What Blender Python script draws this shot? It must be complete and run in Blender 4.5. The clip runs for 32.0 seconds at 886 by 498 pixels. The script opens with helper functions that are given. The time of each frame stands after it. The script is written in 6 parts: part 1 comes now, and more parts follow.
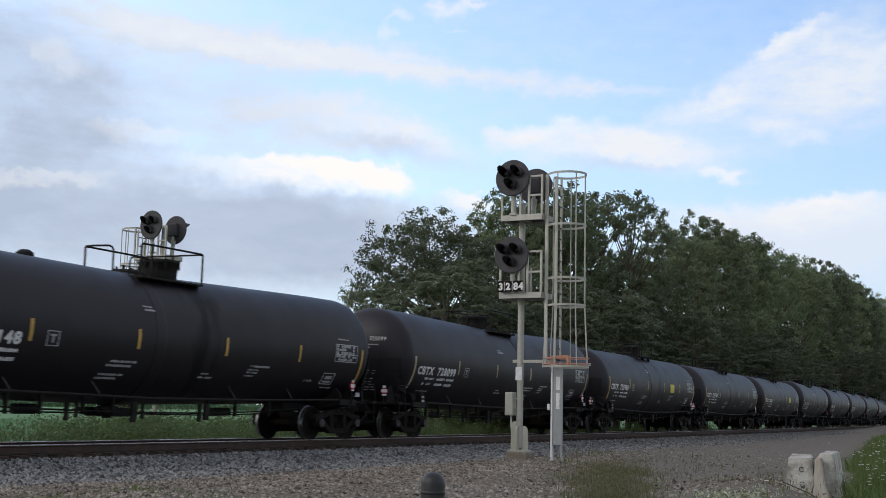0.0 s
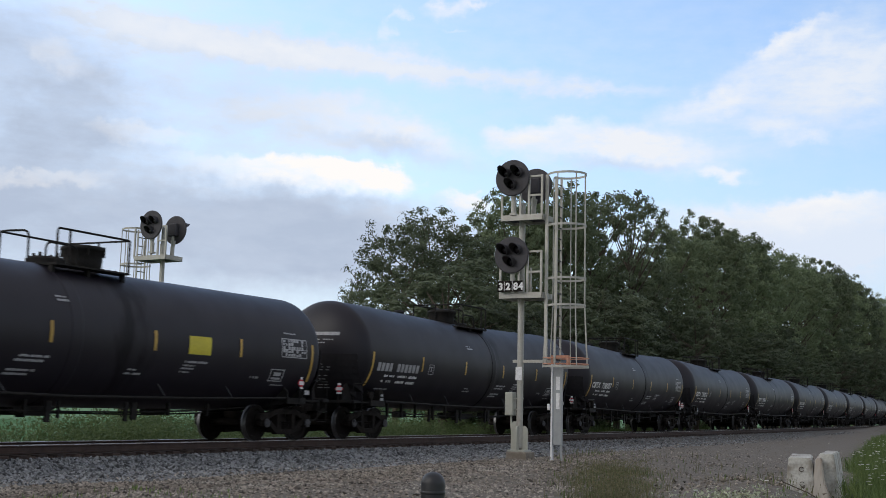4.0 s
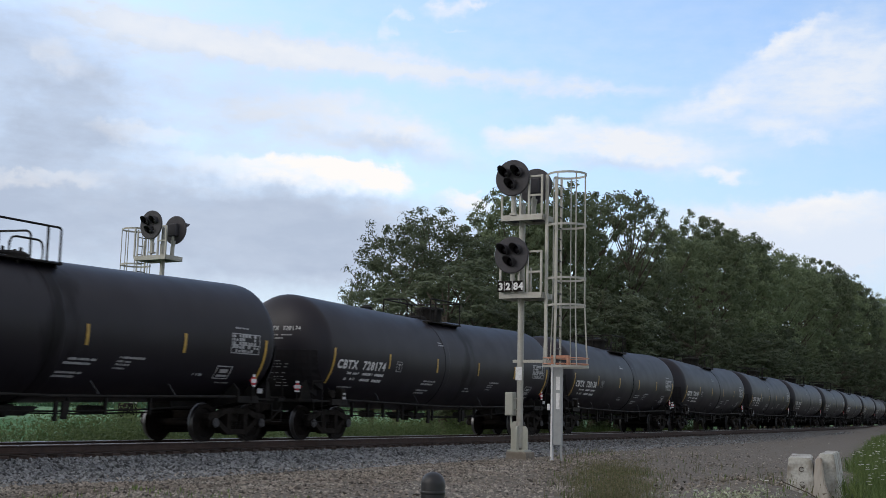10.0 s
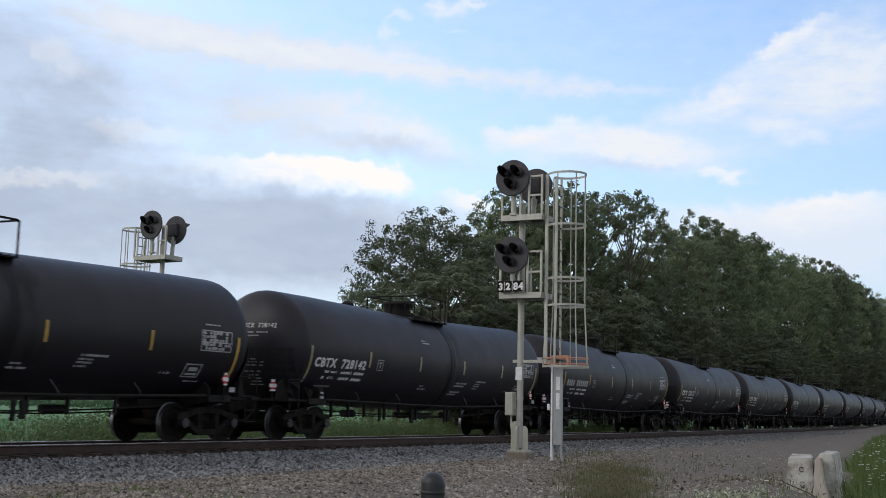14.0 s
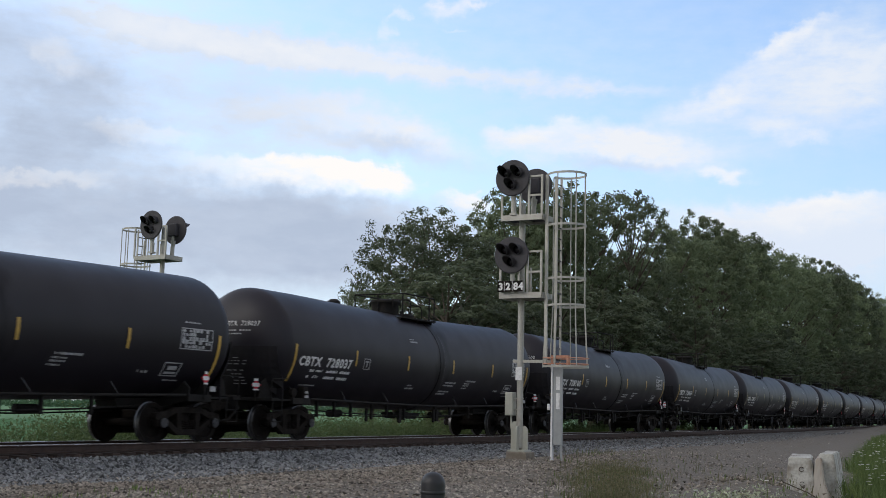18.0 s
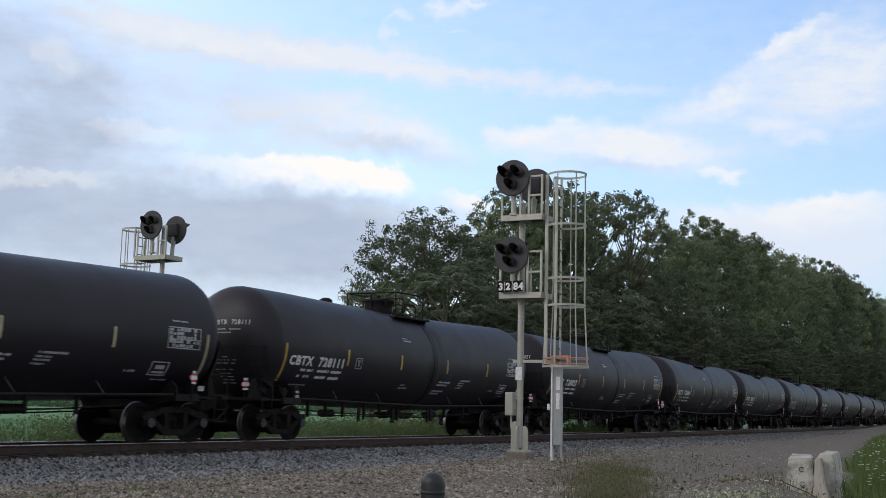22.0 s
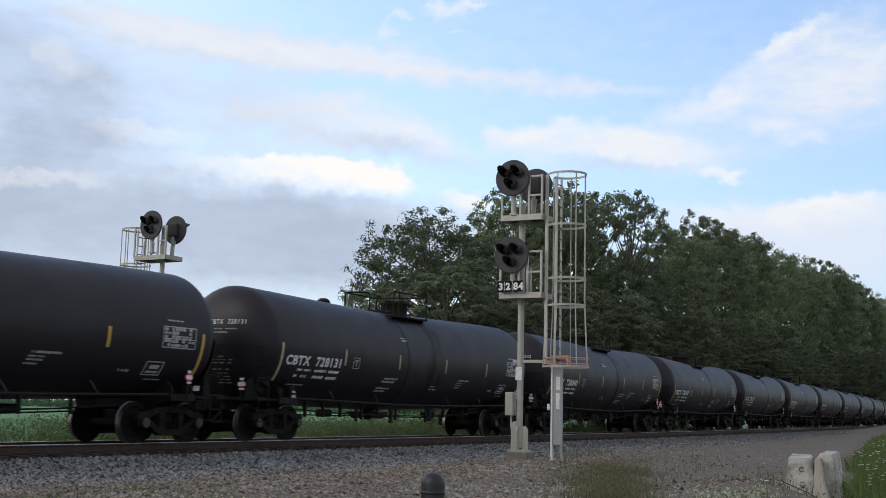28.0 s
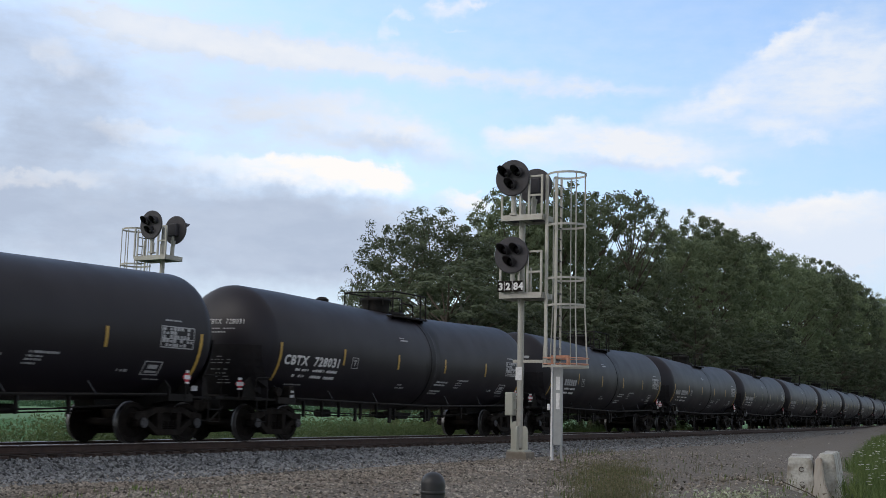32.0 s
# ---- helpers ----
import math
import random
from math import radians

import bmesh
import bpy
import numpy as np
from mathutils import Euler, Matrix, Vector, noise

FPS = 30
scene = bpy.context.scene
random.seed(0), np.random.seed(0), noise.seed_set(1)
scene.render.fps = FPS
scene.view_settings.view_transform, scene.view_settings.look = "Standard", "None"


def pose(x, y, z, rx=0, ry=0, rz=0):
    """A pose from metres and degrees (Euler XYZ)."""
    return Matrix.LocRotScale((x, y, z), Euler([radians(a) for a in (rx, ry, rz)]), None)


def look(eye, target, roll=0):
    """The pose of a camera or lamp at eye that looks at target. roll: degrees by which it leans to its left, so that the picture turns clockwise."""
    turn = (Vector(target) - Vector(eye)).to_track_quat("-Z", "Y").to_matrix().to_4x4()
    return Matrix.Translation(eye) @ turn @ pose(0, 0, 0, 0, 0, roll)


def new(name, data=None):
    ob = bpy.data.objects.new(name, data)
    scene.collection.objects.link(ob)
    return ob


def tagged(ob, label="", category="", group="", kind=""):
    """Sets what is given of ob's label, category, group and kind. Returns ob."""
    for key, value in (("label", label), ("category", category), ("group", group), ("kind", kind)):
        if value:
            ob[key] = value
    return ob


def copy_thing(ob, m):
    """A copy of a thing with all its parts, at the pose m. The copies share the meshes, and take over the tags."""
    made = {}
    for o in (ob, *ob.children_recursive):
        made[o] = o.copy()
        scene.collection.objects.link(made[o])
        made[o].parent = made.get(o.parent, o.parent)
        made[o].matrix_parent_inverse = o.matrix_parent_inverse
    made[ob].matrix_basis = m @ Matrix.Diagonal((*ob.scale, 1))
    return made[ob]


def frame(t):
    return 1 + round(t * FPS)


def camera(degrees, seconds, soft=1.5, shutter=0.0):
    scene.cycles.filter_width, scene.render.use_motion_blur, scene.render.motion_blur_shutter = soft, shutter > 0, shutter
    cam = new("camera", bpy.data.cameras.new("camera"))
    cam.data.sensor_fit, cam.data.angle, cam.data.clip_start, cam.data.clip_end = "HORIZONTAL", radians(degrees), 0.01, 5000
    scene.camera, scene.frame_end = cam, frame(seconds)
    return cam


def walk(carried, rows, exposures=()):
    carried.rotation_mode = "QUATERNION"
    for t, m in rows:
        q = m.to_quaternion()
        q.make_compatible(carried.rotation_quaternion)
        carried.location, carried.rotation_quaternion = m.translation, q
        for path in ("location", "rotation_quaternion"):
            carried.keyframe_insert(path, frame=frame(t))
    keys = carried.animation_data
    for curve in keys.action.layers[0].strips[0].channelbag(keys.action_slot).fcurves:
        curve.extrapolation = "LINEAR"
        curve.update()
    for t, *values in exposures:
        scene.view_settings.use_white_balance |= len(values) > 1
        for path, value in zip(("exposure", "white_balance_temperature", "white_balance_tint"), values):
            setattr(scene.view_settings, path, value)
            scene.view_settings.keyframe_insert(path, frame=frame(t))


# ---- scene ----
cam = camera(40.74, 32.0, soft=0.8, shutter=0.12)
EYE = (0.0, 0.0, 0.891)
PITCH, ROLL = 7.679, 1.288
VIEW = look(EYE, (0.0, math.cos(radians(PITCH)), 0.891 + math.sin(radians(PITCH))), ROLL)
walk(cam, [(0.0, VIEW), (32.0, VIEW)], exposures=[(0.0, 0.0), (32.0, 0.0)])

# ---- the railway line: a wide curve that runs out into a straight; rail tops at height 0 ----
HEAD, OFF = radians(27.464), 41.657
BENDS = ((18.0, -0.0016), (220.0, -0.0002))  # the curvature up to a distance along the track; straight beyond
CAR_LEN = 18.2


def line_pieces():
    """Start distance, place, heading and curvature of each piece of the line."""
    out, x, y, a, at = [], 0.0, OFF, HEAD, 0.0
    for end, bend in BENDS:
        out.append((at, x, y, a, bend))
        b = a + bend * (end - at)
        x, y = x + (math.cos(a) - math.cos(b)) / bend, y + (math.sin(b) - math.sin(a)) / bend
        a, at = b, end
    out.append((at, x, y, a, 0.0))
    return out


PIECES = line_pieces()


def on_line(s, side=0.0):
    """The place s metres along the track, side metres towards the camera, and the heading there."""
    at, x, y, a, bend = next((p for p in reversed(PIECES) if s >= p[0]), PIECES[0])
    b = a + bend * (s - at)
    if bend:
        x, y = x + (math.cos(a) - math.cos(b)) / bend, y + (math.sin(b) - math.sin(a)) / bend
    else:
        x, y = x + (s - at) * math.sin(a), y + (s - at) * math.cos(a)
    return x + side * math.cos(b), y - side * math.sin(b), b


def line_pose(s, side=0.0, z=0.0):
    x, y, a = on_line(s, side)
    return pose(x, y, z, 0, 0, 90 - math.degrees(a))


# ---- world ----
world = bpy.data.worlds.new("evening_sky")
scene.world = world
world.use_nodes = True


def build_world():
    nt = world.node_tree
    nt.nodes.clear()
    N, K = nt.nodes.new, nt.links.new

    def math_node(op, a, b=None, clamp=False):
        n = N("ShaderNodeMath")
        n.operation, n.use_clamp = op, clamp
        for i, v in enumerate((a, b)):
            if v is None:
                continue
            if isinstance(v, (int, float)):
                n.inputs[i].default_value = v
            else:
                K(v, n.inputs[i])
        return n.outputs[0]

    def mix(fac, a, b):
        n = N("ShaderNodeMix")
        n.data_type = "RGBA"
        for sock, v in ((n.inputs[0], fac), (n.inputs[6], a), (n.inputs[7], b)):
            if isinstance(v, (int, float)):
                sock.default_value = v
            elif isinstance(v, tuple):
                sock.default_value = (*v, 1)
            else:
                K(v, sock)
        return n.outputs[2]

    co = N("ShaderNodeTexCoord").outputs["Generated"]
    sep = N("ShaderNodeSeparateXYZ")
    K(co, sep.inputs[0])
    az = math_node("MULTIPLY", math_node("ARCTAN2", sep.outputs[0], sep.outputs[1]), 57.2958)
    el = math_node("MULTIPLY", math_node("ARCSINE", sep.outputs[2]), 57.2958)
    comb = N("ShaderNodeCombineXYZ")
    K(az, comb.inputs[0]), K(el, comb.inputs[1])
    plane = comb.outputs[0]

    # ragged edges: the plane is shifted by fine and coarse noise
    def noise_at(vec, scale, detail=6.0, rough=0.6):
        n = N("ShaderNodeTexNoise")
        n.inputs["Scale"].default_value, n.inputs["Detail"].default_value = scale, detail
        n.inputs["Roughness"].default_value = rough
        K(vec, n.inputs["Vector"])
        return n

    st = N("ShaderNodeMapping")
    st.inputs["Scale"].default_value = (0.6, 1.5, 1.0)
    st.inputs["Rotation"].default_value = (0, 0, radians(8))
    K(plane, st.inputs[0])
    wob = noise_at(st.outputs[0], 0.33, 8.0, 0.55)
    sub = N("ShaderNodeVectorMath")
    sub.operation = "SUBTRACT"
    K(wob.outputs["Color"], sub.inputs[0])
    sub.inputs[1].default_value = (0.5, 0.5, 0.5)
    mul = N("ShaderNodeVectorMath")
    mul.operation = "MULTIPLY"
    K(sub.outputs[0], mul.inputs[0])
    mul.inputs[1].default_value = (3.0, 1.5, 0.0)
    add = N("ShaderNodeVectorMath")
    add.operation = "ADD"
    K(plane, add.inputs[0]), K(mul.outputs[0], add.inputs[1])
    fluff = noise_at(plane, 1.1, 5.0, 0.52)
    sub2 = N("ShaderNodeVectorMath")
    sub2.operation = "SUBTRACT"
    K(fluff.outputs["Color"], sub2.inputs[0])
    sub2.inputs[1].default_value = (0.5, 0.5, 0.5)
    mul2 = N("ShaderNodeVectorMath")
    mul2.operation = "MULTIPLY_ADD"
    K(sub2.outputs[0], mul2.inputs[0])
    mul2.inputs[1].default_value = (1.8, 1.1, 0.0)
    K(add.outputs[0], mul2.inputs[2])
    ragged = mul2.outputs[0]

    def patch(a, e, ra, re, crisp, turn, gain, hard=0.25, vec=ragged):
        """A cloud patch at azimuth a, elevation e, with half sizes ra, re in degrees; crisp: how much sharper its top is than its foot."""
        m = N("ShaderNodeMapping")
        m.vector_type = "TEXTURE"
        m.inputs["Location"].default_value = (a, e, 0)
        m.inputs["Rotation"].default_value = (0, 0, radians(turn))
        m.inputs["Scale"].default_value = (ra, re, 1)
        K(vec, m.inputs[0])
        xyz = N("ShaderNodeSeparateXYZ")
        K(m.outputs[0], xyz.inputs[0])
        rise = math_node("MAXIMUM", math_node("MULTIPLY", xyz.outputs[1], float(crisp)), math_node("MULTIPLY", xyz.outputs[1], -1.0))
        flat = N("ShaderNodeCombineXYZ")
        K(xyz.outputs[0], flat.inputs[0]), K(rise, flat.inputs[1])
        ln = N("ShaderNodeVectorMath")
        ln.operation = "LENGTH"
        K(flat.outputs[0], ln.inputs[0])
        r = N("ShaderNodeMapRange")
        r.interpolation_type = "SMOOTHSTEP"
        r.inputs["From Min"].default_value, r.inputs["From Max"].default_value = 1.25, hard
        r.inputs["To Min"].default_value, r.inputs["To Max"].default_value = 0.0, gain
        K(ln.outputs["Value"], r.inputs[0])
        return r.outputs[0]

    def total(rows, hard=0.25):
        s = None
        for row in rows:
            p = patch(*row, hard)
            s = p if s is None else math_node("ADD", s, p)
        return s

    sky = N("ShaderNodeTexSky")
    sky.sky_type, sky.sun_disc = "NISHITA", False
    sky.sun_elevation, sky.sun_rotation = radians(SUN_EL), radians(SUN_AZ)
    sky.air_density, sky.dust_density, sky.ozone_density = 1.0, 1.2, 1.6
    skyc = N("ShaderNodeMix")
    skyc.data_type, skyc.blend_type = "RGBA", "MULTIPLY"
    skyc.inputs[0].default_value = 1.0
    K(sky.outputs[0], skyc.inputs[6])
    skyc.inputs[7].default_value = (*SKY_GAIN, 1)
    # a pale haze towards the horizon
    hz = N("ShaderNodeMapRange")
    hz.interpolation_type = "SMOOTHSTEP"
    hz.inputs["From Min"].default_value, hz.inputs["From Max"].default_value = 16.0, 0.0
    hz.inputs["To Min"].default_value, hz.inputs["To Max"].default_value = 0.0, 0.75
    K(el, hz.inputs[0])
    base = mix(hz.outputs[0], skyc.outputs[2], HAZE)
    clouds = total(VEILS, 0.0)
    # out of view, warm-grey broken cloud is added to make the skylight less blue
    far = N("ShaderNodeMapRange")
    far.inputs["From Min"].default_value, far.inputs["From Max"].default_value = 0.32, 0.56
    K(noise_at(st.outputs[0], 0.06, 8.0, 0.6).outputs["Fac"], far.inputs[0])
    away = N("ShaderNodeMapRange")
    away.inputs["From Min"].default_value, away.inputs["From Max"].default_value = 33.0, 50.0
    ln = N("ShaderNodeVectorMath")
    ln.operation = "LENGTH"
    K(plane, ln.inputs[0]), K(ln.outputs["Value"], away.inputs[0])
    fine = noise_at(st.outputs[0], 0.95, 8.0, 0.6)
    fr = N("ShaderNodeMapRange")
    fr.inputs["From Min"].default_value, fr.inputs["From Max"].default_value = 0.3, 0.7
    fr.inputs["To Min"].default_value, fr.inputs["To Max"].default_value = 0.62, 1.25
    K(fine.outputs["Fac"], fr.inputs[0])
    cover = math_node("MULTIPLY", clouds, fr.outputs[0], True)
    col = mix(cover, base, CLOUD_PALE)
    col = mix(math_node("MULTIPLY", total(PUFFS + WISPS, 0.1), fr.outputs[0], True), col, CLOUD_WHITE)
    col = mix(math_node("MULTIPLY", far.outputs[0], away.outputs[0], True), col, CLOUD_UNSEEN)
    broad = N("ShaderNodeMapRange")
    broad.inputs["From Min"].default_value, broad.inputs["From Max"].default_value = 0.34, 0.66
    broad.inputs["To Min"].default_value, broad.inputs["To Max"].default_value = 0.72, 1.05
    K(noise_at(st.outputs[0], 0.3, 7.0, 0.6).outputs["Fac"], broad.inputs[0])
    grey = math_node("MULTIPLY", math_node("MINIMUM", total(GREYS, 0.0), 1.0), broad.outputs[0], True)
    col = mix(grey, col, CLOUD_GREY)
    bright = math_node("MULTIPLY", total(BRIGHTS, 0.35), fr.outputs[0], True)
    col = mix(bright, col, CLOUD_BRIGHT)
    bg = N("ShaderNodeBackground")
    bg.inputs["Strength"].default_value = 1.0
    K(col, bg.inputs[0])
    out = N("ShaderNodeOutputWorld")
    K(bg.outputs[0], out.inputs[0])


SUN_EL, SUN_AZ = 24.0, -60.0
SKY_GAIN = (0.203, 0.228, 0.258)
HAZE = (0.62, 0.70, 0.84)
CLOUD_PALE, CLOUD_WHITE, CLOUD_GREY = (0.74, 0.82, 0.95), (0.86, 0.89, 0.95), (0.465, 0.545, 0.69)
CLOUD_BRIGHT, CLOUD_UNSEEN = (1.0, 0.975, 0.955), (0.585, 0.565, 0.555)
# azimuth, elevation, half width, half height (degrees), crispness of the top, turn, density
VEILS = [
    (-0.2, 15.52, 34.58, 11.17, 1, 1.3, 0.34), (-17.3, 14.49, 11.17, 6.92, 1, 1.3, 0.5), (-12.8, 17.18, 7.98, 1.33, 1.2, -6.7, 0.85),
    (-5.3, 16.67, 8.51, 0.96, 1, -5.7, 0.75), (3.0, 15.84, 6.92, 0.59, 1, -4.7, 0.55), (8.0, 15.29, 3.19, 0.43, 1, -3.7, 0.45),
    (17.3, 14.97, 6.92, 2.93, 1, 16.3, 0.6), (20.1, 15.80, 3.72, 3.99, 1, 61.3, 0.4), (16.4, 8.80, 8.78, 1.99, 1.8, -0.7, 0.95),
    (18.9, 7.20, 7.98, 2.13, 1, 1.3, 0.9), (-14.3, 7.68, 14.90, 3.99, 1, -0.7, 0.9), (-3.7, 7.88, 9.58, 2.66, 1, -2.7, 0.9),
    (-6.3, 13.04, 6.92, 1.99, 1, -6.7, 0.5),
]
PUFFS = [
    (-5.2, 13.81, 5.32, 1.38, 1.2, -8.7, 0.6), (-1.3, 12.87, 3.19, 1.06, 1.2, -14.7, 0.65), (-5.5, 14.59, 1.86, 0.80, 1.4, 1.3, 0.35),
    (-9.6, 13.79, 2.93, 0.74, 1, 1.3, 0.45), (6.7, 12.78, 4.79, 1.38, 1.3, -1.7, 0.85), (10.7, 12.39, 3.72, 1.38, 1.2, -6.7, 0.8),
    (13.1, 11.23, 1.73, 0.45, 1.2, -3.7, 0.6), (3.6, 13.12, 1.86, 0.74, 1.2, 6.3, 0.6), (14.7, 9.57, 5.32, 1.17, 1.7, 0.3, 0.7),
    (18.2, 9.61, 3.72, 1.28, 1.8, 5.3, 0.8), (1.2, 9.85, 1.60, 0.74, 1.3, -13.7, 0.8),
]
WISPS = [
    (12.6, 14.45, 3.46, 0.90, 1.1, 15.3, 0.55), (14.7, 15.74, 3.99, 1.06, 1.1, 27.3, 0.45), (16.6, 17.30, 2.39, 0.64, 1.2, 26.3, 0.6),
    (18.0, 16.76, 1.86, 0.43, 1, 21.3, 0.45), (15.7, 13.45, 1.86, 0.53, 1.2, -1.7, 0.65), (17.4, 12.91, 1.33, 0.27, 1, 1.3, 0.5),
    (18.6, 15.28, 3.46, 1.60, 1, 16.3, 0.4), (0.0, 19.01, 1.60, 0.48, 1.2, 13.3, 0.85), (-2.6, 18.62, 0.43, 0.32, 1, 21.3, 0.5),
    (-2.9, 17.77, 0.37, 0.59, 1, -18.7, 0.45), (1.6, 19.30, 0.80, 0.21, 1, 11.3, 0.5), (0.2, 18.05, 0.80, 0.13, 1, 1.3, 0.3),
]
GREYS = [
    (-20.2, 13.17, 6.65, 5.32, 1, 1.3, 0.8), (-17.5, 13.19, 2.66, 3.19, 1, -48.7, 0.5), (-21.5, 16.79, 3.99, 2.39, 1, 1.3, 0.55),
    (-16.9, 8.05, 16.49, 4.52, 1.1, -1.7, 1.0), (-6.1, 8.34, 10.11, 3.19, 1.6, -4.7, 1.0), (-2.7, 12.45, 4.52, 0.64, 1, -10.7, 0.4),
    (8.3, 11.67, 3.46, 0.40, 1, -3.7, 0.3), (-4.6, 9.96, 5.32, 0.80, 1, -4.7, 0.3), (-12.0, 13.90, 9.58, 3.99, 1, 1.3, 0.32),
]
BRIGHTS = [
    (-9.8, 11.44, 3.46, 1.12, 2.6, 1.3, 0.4), (-6.7, 11.55, 3.46, 1.22, 3.2, -0.7, 0.75), (-4.2, 11.43, 2.66, 1.22, 3.4, -5.7, 0.85),
    (-2.5, 11.11, 1.38, 0.80, 2.4, -8.7, 0.7), (-18.7, 15.75, 1.60, 0.69, 1.4, -18.7, 0.25), (-19.0, 10.14, 3.19, 0.40, 1.3, 3.3, 0.35),
    (-14.6, 12.52, 2.66, 0.53, 1.4, -1.7, 0.3), (5.3, 13.50, 2.66, 0.53, 1.4, 4.3, 0.35), (13.1, 11.18, 1.33, 0.29, 1, -2.7, 0.4),
    (18.2, 9.99, 2.39, 0.43, 1.6, 5.3, 0.4), (1.2, 10.04, 1.17, 0.48, 1.5, -13.7, 0.6), (16.6, 17.51, 1.86, 0.37, 1.3, 26.3, 0.3),
    (-11.4, 17.03, 5.85, 0.74, 1, -5.7, 0.35), (-4.2, 16.56, 5.32, 0.53, 1, -5.7, 0.25),
]
build_world()

sun_data = bpy.data.lights.new("sun", "SUN")
sun_data.energy, sun_data.angle, sun_data.color = 1.0, radians(40), (1.0, 0.94, 0.86)
sun = new("sun", sun_data)
sun.matrix_world = look((-60, -40, 40), (0, 0, 0))


# ---- materials ----
def material(name, colour, rough=0.7, metal=0.0, vary=0.15, scale=3.0, bump=0.0, bump_scale=40.0, second=None, amount=0.5,
             second_scale=1.2, per_piece=0.0, island=0.0, coat=0.0, stretch=(1, 1, 1), gloss=0.5, rvary=0.1):
    """Base colour with fine grain, a second colour in larger patches (wear, dirt), and fine relief."""
    m = bpy.data.materials.new(name)
    m.use_nodes = True
    nt = m.node_tree
    N, K = nt.nodes.new, nt.links.new
    b = nt.nodes["Principled BSDF"]
    b.inputs["Roughness"].default_value, b.inputs["Metallic"].default_value = rough, metal
    b.inputs["Coat Weight"].default_value = coat
    b.inputs["Specular IOR Level"].default_value = gloss
    tc = N("ShaderNodeTexCoord")
    mp = N("ShaderNodeMapping")
    mp.inputs["Scale"].default_value = stretch
    K(tc.outputs["Object"], mp.inputs[0])

    def tex(s, d=5.0):
        n = N("ShaderNodeTexNoise")
        n.inputs["Scale"].default_value, n.inputs["Detail"].default_value = s, d
        K(mp.outputs[0], n.inputs["Vector"])
        return n.outputs["Fac"]

    def ramp(src, lo, hi, a, c):
        r = N("ShaderNodeMapRange")
        for k, v in zip(("From Min", "From Max", "To Min", "To Max"), (lo, hi, a, c)):
            r.inputs[k].default_value = v
        K(src, r.inputs[0])
        return r.outputs[0]

    mixer = N("ShaderNodeMix")
    mixer.data_type = "RGBA"
    mixer.inputs[6].default_value = (*colour, 1)
    mixer.inputs[7].default_value = (*(second or [c * 0.75 for c in colour]), 1)
    K(ramp(tex(second_scale, 7.0), 0.46, 0.66, 0.0, amount), mixer.inputs[0])
    hsv = N("ShaderNodeHueSaturation")
    K(mixer.outputs[2], hsv.inputs["Color"])
    val = ramp(tex(scale * 8), 0.25, 0.75, 1 - vary, 1 + vary)
    for flag, kind in ((per_piece, "obj"), (island, "isl")):
        if flag:
            src = N("ShaderNodeObjectInfo").outputs["Random"] if kind == "obj" else N("ShaderNodeNewGeometry").outputs["Random Per Island"]
            mu = N("ShaderNodeMath")
            mu.operation = "MULTIPLY"
            K(val, mu.inputs[0]), K(ramp(src, 0, 1, 1 - flag, 1 + flag), mu.inputs[1])
            val = mu.outputs[0]
    K(val, hsv.inputs["Value"])
    K(hsv.outputs[0], b.inputs["Base Color"])
    K(ramp(tex(scale * 2), 0.3, 0.7, max(0, rough - rvary), min(1, rough + rvary)), b.inputs["Roughness"])
    if bump:
        bp = N("ShaderNodeBump")
        bp.inputs["Strength"].default_value, bp.inputs["Distance"].default_value = bump, 1.0 / bump_scale
        K(tex(bump_scale, 3.0), bp.inputs["Height"])
        K(bp.outputs[0], b.inputs["Normal"])
    return m


M_TANK = material("tank_black_paint", (0.0088, 0.0067, 0.0115), 0.5, vary=0.06, scale=0.6, second=(0.0125, 0.0092, 0.016), amount=0.5, second_scale=0.5,
                  per_piece=0.15, gloss=0.42, rvary=0.04)


